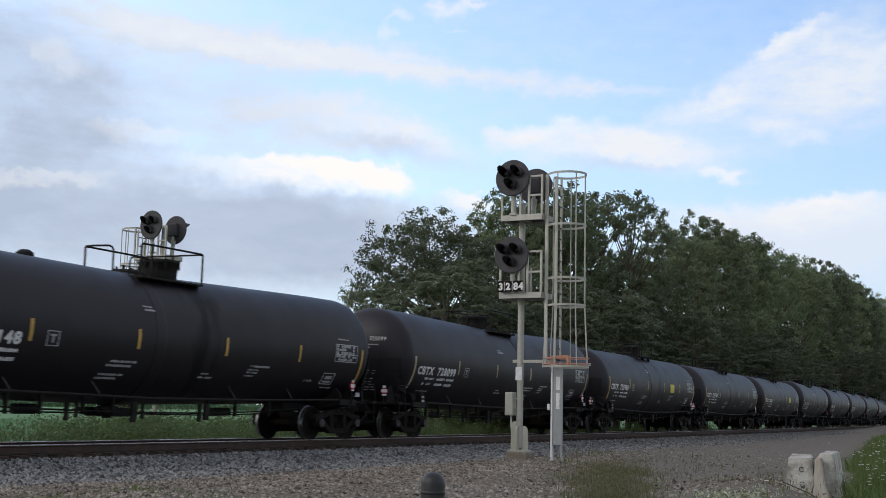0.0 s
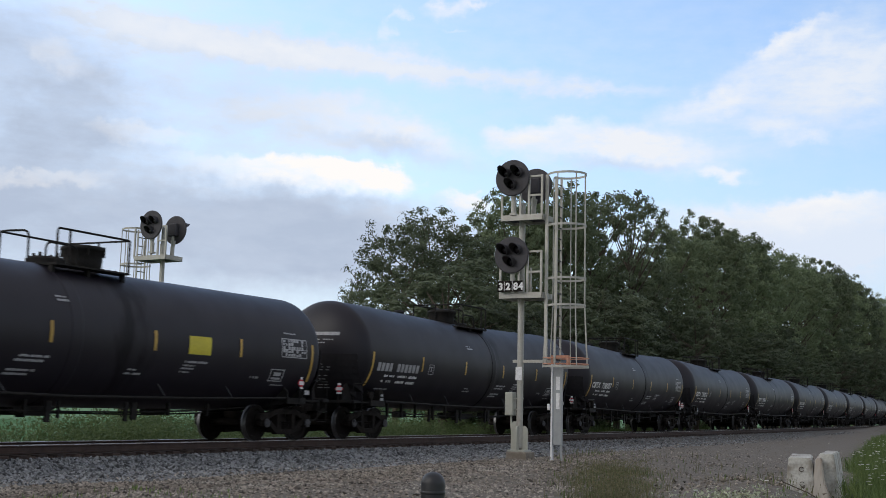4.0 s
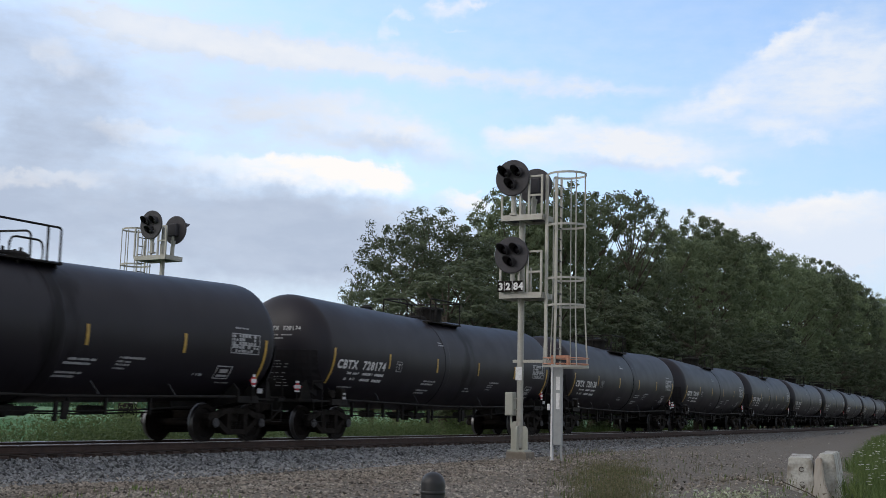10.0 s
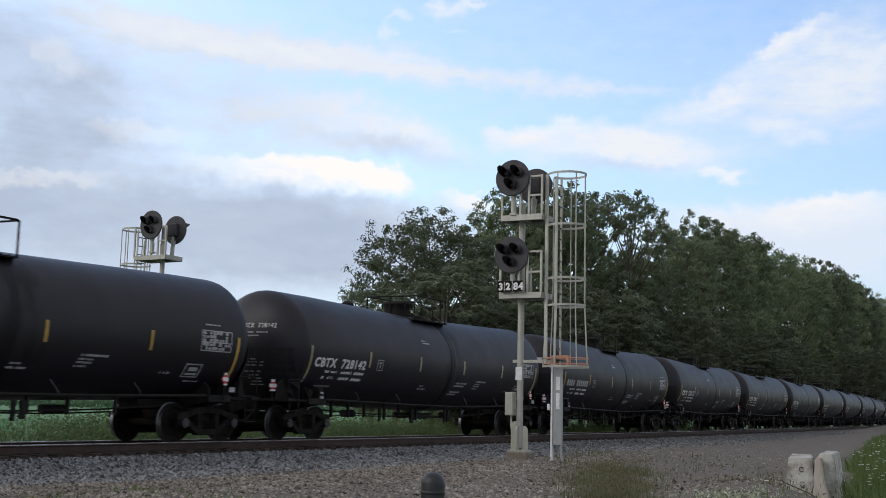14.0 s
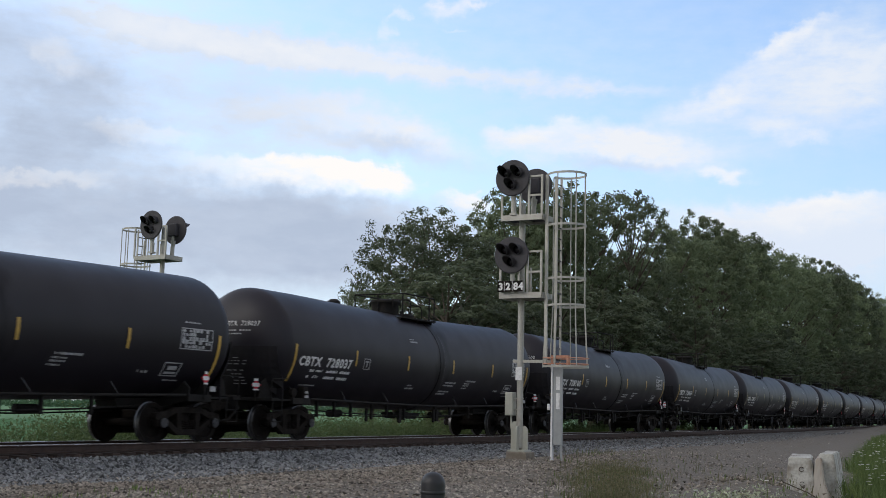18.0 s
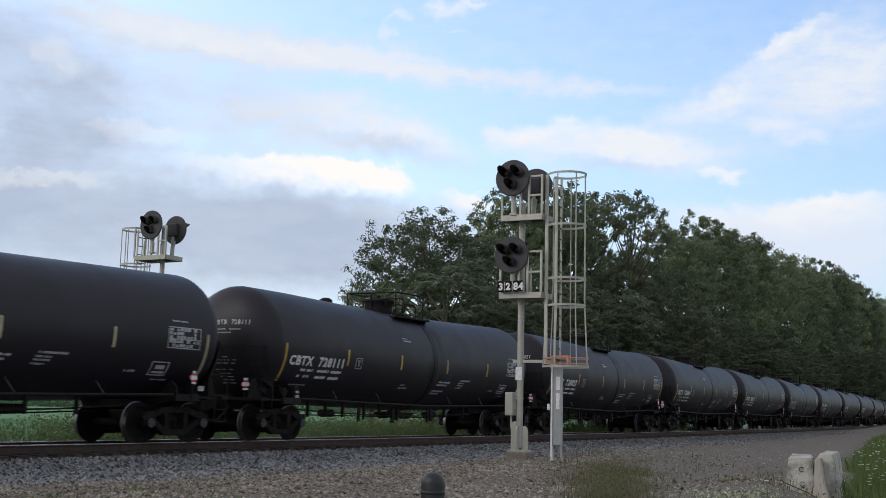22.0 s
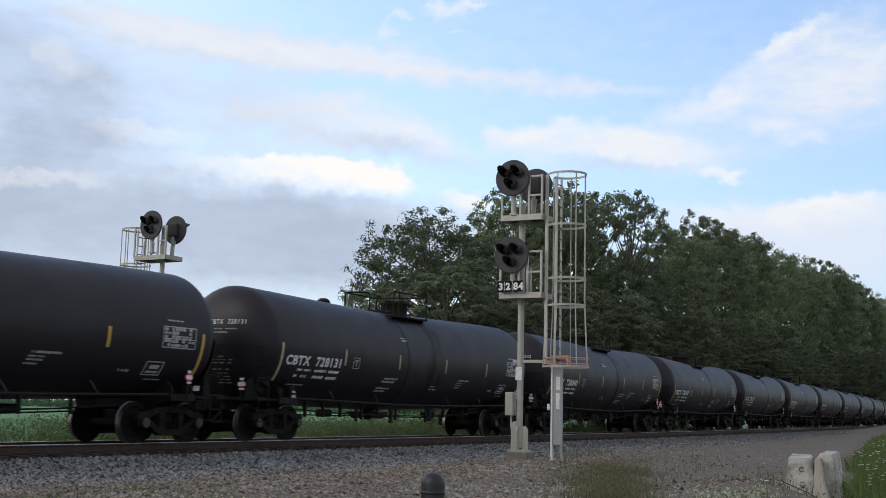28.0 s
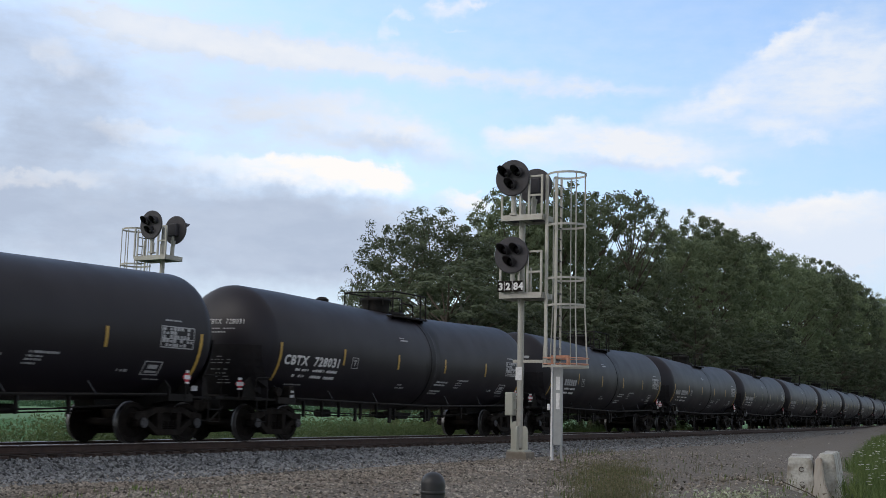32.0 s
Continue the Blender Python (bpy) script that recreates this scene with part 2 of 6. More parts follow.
def add_spill_stain(m):
    """A dark uneven run of old spillage down the shell beside the centre band."""
    nt = m.node_tree
    N, K = nt.nodes.new, nt.links.new
    b = nt.nodes["Principled BSDF"]
    old = b.inputs["Base Color"].links[0].from_socket
    tc = N("ShaderNodeTexCoord")
    sp = N("ShaderNodeSeparateXYZ")
    K(tc.outputs["Object"], sp.inputs[0])
    mp = N("ShaderNodeMapping")
    mp.inputs["Scale"].default_value = (1.2, 0.5, 0.45)
    K(tc.outputs["Object"], mp.inputs[0])
    n = N("ShaderNodeTexNoise")
    n.inputs["Scale"].default_value, n.inputs["Detail"].default_value = 1.6, 6.0
    K(mp.outputs[0], n.inputs["Vector"])

    def op(kind, a, c):
        q = N("ShaderNodeMath")
        q.operation = kind
        for i, v in enumerate((a, c)):
            if isinstance(v, float):
                q.inputs[i].default_value = v
            elif v is not None:
                K(v, q.inputs[i])
        return q.outputs[0]

    off = op("ABSOLUTE", op("SUBTRACT", sp.outputs[0], 0.72), None)
    shifted = op("ADD", off, op("MULTIPLY", op("SUBTRACT", n.outputs["Fac"], 0.45), 3.0))
    r = N("ShaderNodeMapRange")
    r.interpolation_type = "SMOOTHSTEP"
    r.inputs["From Min"].default_value, r.inputs["From Max"].default_value = 0.8, 0.0
    r.inputs["To Min"].default_value, r.inputs["To Max"].default_value = 0.0, 0.6
    K(shifted, r.inputs[0])
    mx = N("ShaderNodeMix")
    mx.data_type = "RGBA"
    K(r.outputs[0], mx.inputs[0]), K(old, mx.inputs[6])
    mx.inputs[7].default_value = (0.008, 0.0075, 0.007, 1)
    K(mx.outputs[2], b.inputs["Base Color"])
    # the old spillage is dull
    g = N("ShaderNodeMapRange")
    g.inputs["From Min"].default_value, g.inputs["From Max"].default_value = 0.0, 0.6
    g.inputs["To Min"].default_value, g.inputs["To Max"].default_value = b.inputs["Specular IOR Level"].default_value, 0.2
    K(r.outputs[0], g.inputs[0]), K(g.outputs[0], b.inputs["Specular IOR Level"])


add_spill_stain(M_TANK)
M_SHIELD = material("head_shield_paint", (0.009, 0.0075, 0.0095), 0.7, vary=0.2, second=(0.016, 0.013, 0.014), amount=0.5, second_scale=2.0, gloss=0.3)
M_STEEL = material("grimy_black_steel", (0.014, 0.013, 0.0125), 0.75, vary=0.3, second=(0.03, 0.026, 0.023), amount=0.6, second_scale=3.0, bump=0.2, bump_scale=30, gloss=0.2)
M_TRUCK = material("cast_steel_grime", (0.016, 0.0135, 0.012), 0.85, vary=0.3, second=(0.034, 0.029, 0.025), amount=0.6, second_scale=4.0, bump=0.3, bump_scale=40, gloss=0.1)
M_WHEEL = material("wheel_steel", (0.012, 0.010, 0.009), 0.8, metal=0.0, vary=0.25, second=(0.022, 0.018, 0.015), amount=0.5, second_scale=5.0, gloss=0.1)
M_RIM = material("bright_tread_steel", (0.16, 0.16, 0.165), 0.4, metal=0.9, vary=0.1)
M_CAP = material("bearing_cap_steel", (0.07, 0.07, 0.075), 0.6, metal=0.4, vary=0.2)
M_YELLOW = material("yellow_reflective_tape", (0.52, 0.33, 0.07), 0.45, vary=0.15, second=(0.35, 0.22, 0.06), amount=0.5, second_scale=6.0, per_piece=0.2)
M_WHITE = material("white_stencil_paint", (0.74, 0.74, 0.74), 0.6, vary=0.12, second=(0.52, 0.52, 0.52), amount=0.4, second_scale=8.0)
M_FAINT = material("dulled_stencil_paint", (0.42, 0.42, 0.43), 0.65, vary=0.25, second=(0.26, 0.26, 0.27), amount=0.6, second_scale=9.0)
# paler tape: the way it reflects at a slant, set as plain colour
M_PALETAPE = material("slant_lit_reflective_tape", (0.40, 0.35, 0.22), 0.5, vary=0.15, second=(0.3, 0.24, 0.12), amount=0.5, second_scale=6.0, per_piece=0.2)
M_SHIELDINK = material("dirty_shield_lettering", (0.2, 0.2, 0.205), 0.7, vary=0.3, second=(0.1, 0.1, 0.105), amount=0.6, second_scale=9.0)
M_RED = material("red_placard", (0.55, 0.03, 0.05), 0.5, vary=0.1)
M_YPANEL = material("yellow_panel", (0.65, 0.55, 0.05), 0.5, vary=0.1)
M_RAIL = material("rusted_rail", (0.055, 0.034, 0.027), 0.85, vary=0.25, second=(0.035, 0.023, 0.02), amount=0.7, second_scale=2.0, bump=0.2)
M_HEAD = material("polished_rail_head", (0.62, 0.60, 0.59), 0.32, metal=0.45, vary=0.12, second=(0.3, 0.26, 0.24), amount=0.3, second_scale=3.0)
M_TIE = material("weathered_tie_timber", (0.05, 0.035, 0.029), 0.9, vary=0.3, second=(0.085, 0.065, 0.055), amount=0.6, second_scale=3.0, bump=0.4, bump_scale=20, per_piece=0.3, stretch=(1, 0.2, 1))
M_STONE = material("ballast_limestone", (0.165, 0.17, 0.175), 0.9, vary=0.15, second=(0.26, 0.262, 0.25), amount=0.6, second_scale=3.0, island=0.85, gloss=0.2)
M_BROWNSTONE = material("dirty_brown_stone", (0.2, 0.172, 0.142), 0.92, vary=0.15, second=(0.33, 0.305, 0.265), amount=0.6, second_scale=1.0, island=0.8, gloss=0.2)
# rust brown, darkened further for the shade under the train and beside rails
M_RUSTSHADESTONE = material("rust_and_shade_ballast", (0.055, 0.04, 0.033), 0.95, vary=0.2, second=(0.085, 0.06, 0.048), amount=0.6, second_scale=3.0, island=0.5, gloss=0.1)
M_BED = material("packed_ballast", (0.145, 0.135, 0.124), 0.95, vary=0.4, scale=4.0, second=(0.205, 0.19, 0.172), amount=0.6, second_scale=8.0, bump=0.8, bump_scale=18, gloss=0.1)
M_SILVER = material("aluminium_paint", (0.42, 0.41, 0.37), 0.5, metal=0.25, vary=0.1, second=(0.30, 0.28, 0.24), amount=0.5, second_scale=2.5, bump=0.1)
M_CASE = material("grey_cabinet_paint", (0.42, 0.42, 0.36), 0.55, vary=0.08, second=(0.33, 0.32, 0.27), amount=0.4, second_scale=3.0)
M_GUARD = material("grey_guard_paint", (0.33, 0.345, 0.35), 0.55, vary=0.08, second=(0.25, 0.26, 0.26), amount=0.4, second_scale=3.0)
M_BLACKSIG = material("matt_black_signal_paint", (0.045, 0.042, 0.048), 0.65, vary=0.15, second=(0.065, 0.06, 0.068), amount=0.4, second_scale=3.0)
M_LENS = material("unlit_dark_lens", (0.02, 0.015, 0.02), 0.15, vary=0.1)
M_ORANGE = material("orange_paint", (0.52, 0.23, 0.14), 0.6, vary=0.2, second=(0.45, 0.3, 0.22), amount=0.6, second_scale=6.0)
M_CONC = material("weathered_concrete", (0.5, 0.49, 0.45), 0.9, vary=0.2, second=(0.2, 0.17, 0.135), amount=0.9, second_scale=3.5, bump=0.3, bump_scale=25)
M_RUSTCONC = material("rust_streaked_concrete", (0.45, 0.41, 0.36), 0.9, vary=0.12, second=(0.2, 0.1, 0.06), amount=0.95, second_scale=5.0, bump=0.3, bump_scale=25, stretch=(1, 1, 0.12))
M_DIRTCONC = material("mud_stained_concrete", (0.20, 0.17, 0.135), 0.95, vary=0.2, second=(0.3, 0.27, 0.22), amount=0.6, second_scale=5.0, bump=0.4, bump_scale=20)
M_BOLLARD = material("black_bollard_plastic", (0.015, 0.015, 0.017), 0.45, vary=0.15, second=(0.03, 0.03, 0.032), amount=0.4, second_scale=6.0)
M_BARK = material("tree_bark", (0.10, 0.08, 0.06), 0.95, vary=0.3, bump=0.5, bump_scale=12)


def ground_material():
    """Soil, gravel and grass by distance from the track, each with its own grain."""
    m = bpy.data.materials.new("ground_soil_and_grass")
    m.use_nodes = True
    nt = m.node_tree
    N, K = nt.nodes.new, nt.links.new
    b = nt.nodes["Principled BSDF"]
    b.inputs["Roughness"].default_value = 0.95
    b.inputs["Specular IOR Level"].default_value = 0.1
    tc = N("ShaderNodeTexCoord")

    def tex(s, d=6.0):
        n = N("ShaderNodeTexNoise")
        n.inputs["Scale"].default_value, n.inputs["Detail"].default_value = s, d
        K(tc.outputs["Object"], n.inputs["Vector"])
        return n.outputs["Fac"]

    def mix(f, a, c):
        n = N("ShaderNodeMix")
        n.data_type = "RGBA"
        if isinstance(f, float):
            n.inputs[0].default_value = f
        else:
            K(f, n.inputs[0])
        for i, v in ((6, a), (7, c)):
            if isinstance(v, tuple):
                n.inputs[i].default_value = (*v, 1)
            else:
                K(v, n.inputs[i])
        return n.outputs[2]

    def ramp(src, lo, hi):
        r = N("ShaderNodeMapRange")
        r.inputs["From Min"].default_value, r.inputs["From Max"].default_value = lo, hi
        K(src, r.inputs[0])
        return r.outputs[0]

    at = N("ShaderNodeAttribute")
    at.attribute_name = "cover"
    sp = N("ShaderNodeSeparateColor")
    K(at.outputs["Color"], sp.inputs[0])
    gravel = mix(ramp(tex(9.0), 0.35, 0.65), (0.165, 0.147, 0.125), (0.25, 0.226, 0.196))
    gravel = mix(ramp(tex(60.0, 2.0), 0.4, 0.7), gravel, (0.10, 0.09, 0.08))
    grass = mix(ramp(tex(1.5), 0.35, 0.65), (0.05, 0.10, 0.025), (0.09, 0.15, 0.04))
    crop = mix(ramp(tex(0.4), 0.35, 0.65), (0.13, 0.24, 0.125), (0.16, 0.28, 0.15))
    col = mix(sp.outputs[0], gravel, grass)
    col = mix(sp.outputs[1], col, crop)
    K(col, b.inputs["Base Color"])
    bp = N("ShaderNodeBump")
    bp.inputs["Strength"].default_value, bp.inputs["Distance"].default_value = 0.6, 0.03
    K(tex(35.0, 3.0), bp.inputs["Height"])
    K(bp.outputs[0], b.inputs["Normal"])
    return m


M_GROUND = ground_material()


def leaf_material(name, dark, light):
    m = bpy.data.materials.new(name)
    m.use_nodes = True
    nt = m.node_tree
    N, K = nt.nodes.new, nt.links.new
    b = nt.nodes["Principled BSDF"]
    b.inputs["Roughness"].default_value = 0.6
    b.inputs["Specular IOR Level"].default_value = 0.25
    b.inputs["Transmission Weight"].default_value = 0.0
    g = N("ShaderNodeNewGeometry")
    mx = N("ShaderNodeMix")
    mx.data_type = "RGBA"
    K(g.outputs["Random Per Island"], mx.inputs[0])
    mx.inputs[6].default_value, mx.inputs[7].default_value = (*dark, 1), (*light, 1)
    hs = N("ShaderNodeHueSaturation")
    oi = N("ShaderNodeObjectInfo")
    r = N("ShaderNodeMapRange")
    r.inputs["To Min"].default_value, r.inputs["To Max"].default_value = 0.75, 1.3
    K(oi.outputs["Random"], r.inputs[0]), K(r.outputs[0], hs.inputs["Value"])
    K(mx.outputs[2], hs.inputs["Color"])
    K(hs.outputs[0], b.inputs["Base Color"])
    tr = N("ShaderNodeBsdfTranslucent")
    K(hs.outputs[0], tr.inputs[0])
    ms = N("ShaderNodeMixShader")
    ms.inputs[0].default_value = 0.4
    K(b.outputs[0], ms.inputs[1]), K(tr.outputs[0], ms.inputs[2])
    K(ms.outputs[0], nt.nodes["Material Output"].inputs[0])
    return m


M_LEAF = leaf_material("broadleaf_foliage", (0.142, 0.178, 0.1), (0.2, 0.242, 0.135))
# darker copy of the foliage: backlighting and low-growth shade put into the colour
M_DARKLEAF = leaf_material("dark_backlit_foliage", (0.092, 0.112, 0.068), (0.14, 0.168, 0.1))
M_GRASS = leaf_material("grass_blades", (0.065, 0.105, 0.03), (0.18, 0.23, 0.08))
M_WEED = leaf_material("dark_weed_leaves", (0.09, 0.135, 0.055), (0.16, 0.21, 0.09))
M_PALE = leaf_material("pale_withered_leaves", (0.2, 0.23, 0.13), (0.58, 0.6, 0.45))
M_VERGE = leaf_material("verge_grass", (0.15, 0.21, 0.085), (0.26, 0.31, 0.15))
M_CROP = leaf_material("field_crop_leaves", (0.13, 0.24, 0.13), (0.16, 0.28, 0.155))
M_DRY = leaf_material("dry_weeds", (0.10, 0.10, 0.05), (0.22, 0.2, 0.11))
M_FLOWER = leaf_material("white_flower_heads", (0.6, 0.6, 0.55), (0.8, 0.8, 0.75))


# ---- mesh helpers ----
def part(name, bm, mat, parent=None, label="", smooth=False):
    me = bpy.data.meshes.new(name)
    bm.to_mesh(me)
    bm.free()
    if smooth:
        me.shade_smooth()
    me.materials.append(mat)
    ob = new(name, me)
    ob.parent = parent
    if label:
        ob["label"] = label
    return ob


def share(name, ob, parent, m):
    """Another piece on the mesh of ob."""
    o = new(name, ob.data)
    o.parent = parent
    o.matrix_basis = m
    if ob.get("label"):
        o["label"] = ob["label"]
    return o


def box(bm, x0, x1, y0, y1, z0, z1, bevel=0.0, m=None):
    r = bmesh.ops.create_cube(bm, size=1.0)
    vs = r["verts"]
    bmesh.ops.scale(bm, vec=(x1 - x0, y1 - y0, z1 - z0), verts=vs)
    bmesh.ops.translate(bm, vec=((x0 + x1) / 2, (y0 + y1) / 2, (z0 + z1) / 2), verts=vs)
    if bevel:
        es = list({e for v in vs for e in v.link_edges})
        q = bmesh.ops.bevel(bm, geom=es, offset=bevel, segments=2, affect="EDGES", profile=0.5)
        vs = list({v for f in q["faces"] for v in f.verts} | {v for v in vs if v.is_valid})
    if m is not None:
        bmesh.ops.transform(bm, matrix=m, verts=[v for v in vs if v.is_valid])
    return bm


def rod(bm, a, b, r, seg=8, r2=None):
    a, b = Vector(a), Vector(b)
    d = b - a
    m = Matrix.Translation((a + b) / 2) @ d.to_track_quat("Z", "Y").to_matrix().to_4x4()
    bmesh.ops.create_cone(bm, cap_ends=True, segments=seg, radius1=r, radius2=r if r2 is None else r2, depth=d.length, matrix=m)
    return bm


def tube(bm, pts, r, seg=6, closed=False):
    """A bent rod through pts."""
    pts = [Vector(p) for p in pts]
    rings = []
    n = len(pts)
    for i, p in enumerate(pts):
        if closed:
            d = pts[(i + 1) % n] - pts[i - 1]
        else:
            d = pts[min(i + 1, n - 1)] - pts[max(i - 1, 0)]
        q = d.to_track_quat("Z", "Y")
        rings.append([bm.verts.new(p + q @ Vector((r * math.cos(2 * math.pi * k / seg), r * math.sin(2 * math.pi * k / seg), 0))) for k in range(seg)])
    pairs = list(zip(rings, rings[1:])) + ([(rings[-1], rings[0])] if closed else [])
    for u, v in pairs:
        for k in range(seg):
            bm.faces.new((u[k], u[(k + 1) % seg], v[(k + 1) % seg], v[k]))
    if not closed:
        bm.faces.new(list(reversed(rings[0])))
        bm.faces.new(rings[-1])
    return bm


def lathe(bm, prof, seg=32, m=None):
    """Turn a profile of (radius, height) about z."""
    rings = []
    for r, z in prof:
        rings.append([bm.verts.new((r * math.cos(2 * math.pi * k / seg), r * math.sin(2 * math.pi * k / seg), z)) for k in range(seg)] if r > 1e-6
                     else [bm.verts.new((0, 0, z))])
    fresh = [v for q in rings for v in q]
    for u, v in zip(rings, rings[1:]):
        for k in range(seg):
            a = [u[k % len(u)], u[(k + 1) % len(u)], v[(k + 1) % len(v)], v[k % len(v)]]
            a = list(dict.fromkeys(a))
            if len(a) > 2:
                bm.faces.new(a)
    for ring, flip in ((rings[0], True), (rings[-1], False)):
        if len(ring) > 2:
            bm.faces.new(list(reversed(ring)) if flip else ring)
    if m is not None:
        bmesh.ops.transform(bm, matrix=m, verts=fresh)
    return bm


def mesh_from(name, verts, faces, mat, smooth=False):
    me = bpy.data.meshes.new(name)
    me.from_pydata(verts, [], faces)
    me.materials.append(mat)
    if smooth:
        me.shade_smooth()
    return me


def thing(name, m, label, category, group="", kind=""):
    ob = new(name)
    ob.empty_display_size = 0.2
    ob.matrix_basis = m
    return tagged(ob, label, category, group, kind)


# ---- ground, ballast and track ----
def along_and_side(x, y):
    """Distance along the track, and from the track's middle, positive towards the camera."""
    for at, px, py, a, bend in reversed(PIECES):
        dx, dy = x - px, y - py
        if at == 0.0 or dx * math.sin(a) + dy * math.cos(a) > 0:
            break
    if not bend:
        return at + dx * math.sin(a) + dy * math.cos(a), dx * math.cos(a) - dy * math.sin(a)
    r = -1.0 / bend
    qx, qy = dx + r * math.cos(a), dy - r * math.sin(a)
    return at + (math.atan2(-qy, qx) - a) / bend, math.hypot(qx, qy) - r


def side_of(x, y):
    return along_and_side(x, y)[1]


def soft(v, lo, hi):
    k = min(1.0, max(0.0, (v - lo) / (hi - lo)))
    return k * k * (3 - 2 * k)


def ground_z(x, y):
    s, w = along_and_side(x, y)
    n = noise.noise((x * 0.35, y * 0.35, 0)) * 0.04 + noise.noise((x * 0.08, y * 0.08, 5)) * 0.05
    a = abs(w)
    z = -0.44 - 0.10 * soft(w, 6.0, 13.0) - 0.14 * soft(-w, 4.0, 9.0) + n * soft(a, 2.6, 5.0)
    if w > 0:
        z -= 0.06 * soft(w, 13.0, 20.0)
        # the access road climbs beside the track further on
        z += 0.9 * soft(s, 55.0, 118.0) * soft(w, 2.6, 4.4) * (1 - 0.6 * soft(w, 9.0, 16.0))
    # a heap of earth beside the barriers
    return z + 0.34 * math.exp(-((x - 5.45) / 0.95) ** 2 - ((y - 21.2) / 1.2) ** 2)


def grass_amount(x, y):
    w = side_of(x, y)
    edge = (x - 6.75 - 0.335 * (y - 20.0) - 0.0006 * (y - 20.0) ** 2) * 0.95
    n = noise.noise((x * 0.5, y * 0.5, 2)) * 0.9 + noise.noise((x * 1.7, y * 1.7, 3)) * 0.5
    g = soft(edge + n, -0.5, 0.9)
    g = max(g, soft(-w + n, 3.4, 4.6), soft(w + n, 24.0, 27.0))
    return g


def build_ground():
    def steps(lo, hi, fine_lo, fine_hi, d):
        v, out = fine_lo, []
        while v <= fine_hi:
            out.append(v)
            v += d
        g, v = d, fine_hi
        while v < hi:
            g *= 1.18
            v += g
            out.append(v)
        g, v = d, fine_lo
        while v > lo:
            g *= 1.18
            v -= g
            out.insert(0, v)
        return out

    xs, ys = steps(-2500, 2500, -16, 34, 0.4), steps(-2500, 3000, 3, 70, 0.4)
    verts, cover = [], []
    for y in ys:
        for x in xs:
            verts.append((x, y, ground_z(x, y)))
            w = side_of(x, y)
            crop = soft(-w + noise.noise((x * 0.3, y * 0.3, 9)), 12.0, 14.0)
            cover.append((grass_amount(x, y), crop, 0, 1))
    nx = len(xs)
    faces = [(j * nx + i, j * nx + i + 1, (j + 1) * nx + i + 1, (j + 1) * nx + i) for j in range(len(ys) - 1) for i in range(nx - 1)]
    me = mesh_from("ground", verts, faces, M_GROUND, True)
    at = me.attributes.new("cover", "FLOAT_COLOR", "POINT")
    at.data.foreach_set("color", [c for q in cover for c in q])
    tagged(new("ground", me), "gravelly trackside earth with grass verges and a green field", "ground", kind="structure")


def sweep(name, prof, s0, s1, step, mat, label, category, kind="structure", smooth=False):
    """A closed profile of (side, z) drawn along the track."""
    verts, faces, n = [], [], len(prof)
    count = max(2, int((s1 - s0) / step) + 1)
    for i in range(count):
        s = s0 + (s1 - s0) * i / (count - 1)
        for w, z in prof:
            x, y, _ = on_line(s, w)
            verts.append((x, y, z))
    for i in range(count - 1):
        for k in range(n):
            a, b = i * n + k, i * n + (k + 1) % n
            faces.append((a, b, b + n, a + n))
    faces += [tuple(reversed(range(n))), tuple(range((count - 1) * n, count * n))]
    me = mesh_from(name, verts, faces, mat, smooth)
    return tagged(new(name, me), label, category, kind=kind)


S0, S1 = -120.0, 900.0


def build_track():
    bed = [(-2.9, -0.62), (3.4, -0.62), (3.0, -0.43), (1.62, -0.25), (0.4, -0.225), (-0.4, -0.225), (-1.62, -0.235), (-2.4, -0.40)]
    sweep("ballast_bed", bed, S0, S1, 2.0, M_BED, "grey crushed stone ballast under the track", "ballast")
    for side in (0.7525, -0.7525):
        foot = [(side + a, z) for a, z in ((-0.07, -0.172), (0.07, -0.172), (0.07, -0.160), (0.012, -0.145), (0.009, -0.045), (0.036, -0.036),
                                           (0.036, -0.004), (-0.036, -0.004), (-0.036, -0.036), (-0.009, -0.045), (-0.012, -0.145), (-0.07, -0.160))]
        rail = sweep("rail", foot, S0, S1, 1.5, M_RAIL, "rusty brown steel rail spiked to timber ties", "rail")
        head = [(side + a, z) for a, z in ((-0.037, -0.014), (0.037, -0.014), (0.034, -0.002), (0.027, 0.0), (-0.027, 0.0), (-0.034, -0.002))]
        h = sweep("rail_head", head, S0, S1, 1.5, M_HEAD, "polished running surface", "", kind="")
        h.parent = rail


def build_ties():
    bm = bmesh.new()
    box(bm, -0.115, 0.115, -1.3, 1.3, -0.36, -0.174, 0.012)
    me = bpy.data.meshes.new("tie")
    bm.to_mesh(me)
    bm.free()
    me.materials.append(M_TIE)
    row = thing("tie_row", pose(0, 0, 0), "row of weathered brown timber ties in the ballast", "ties", kind="structure")
    s, rng = -40.0, random.Random(4)
    while s < 110:
        o = new("tie", me)
        o.parent = row
        o.matrix_basis = line_pose(s, rng.uniform(-0.04, 0.04), rng.uniform(-0.01, 0.004)) @ pose(0, 0, 0, 0, 0, rng.uniform(-1, 1))
        s += 0.5 + rng.uniform(-0.03, 0.03)


build_ground()
build_track()


# ---- tank cars ----
TANK_R, TANK_HALF, HEAD_D = 1.525, 7.7, 0.78
TRUCK_X, AXLE = 7.06, 0.889


KNEE = [0.72]  # where the tank of the car in hand is lowest
LEVEL = [False]  # the oldest cars have level tanks


def tank_mid(x, knee=None):
    """Height of the tank's axis: both halves slope down to the knee by the outlet."""
    if LEVEL[0]:
        return 2.28
    return 2.36 + 0.135 * min(1.0, abs(x - (KNEE[0] if knee is None else knee)) / 7.1)


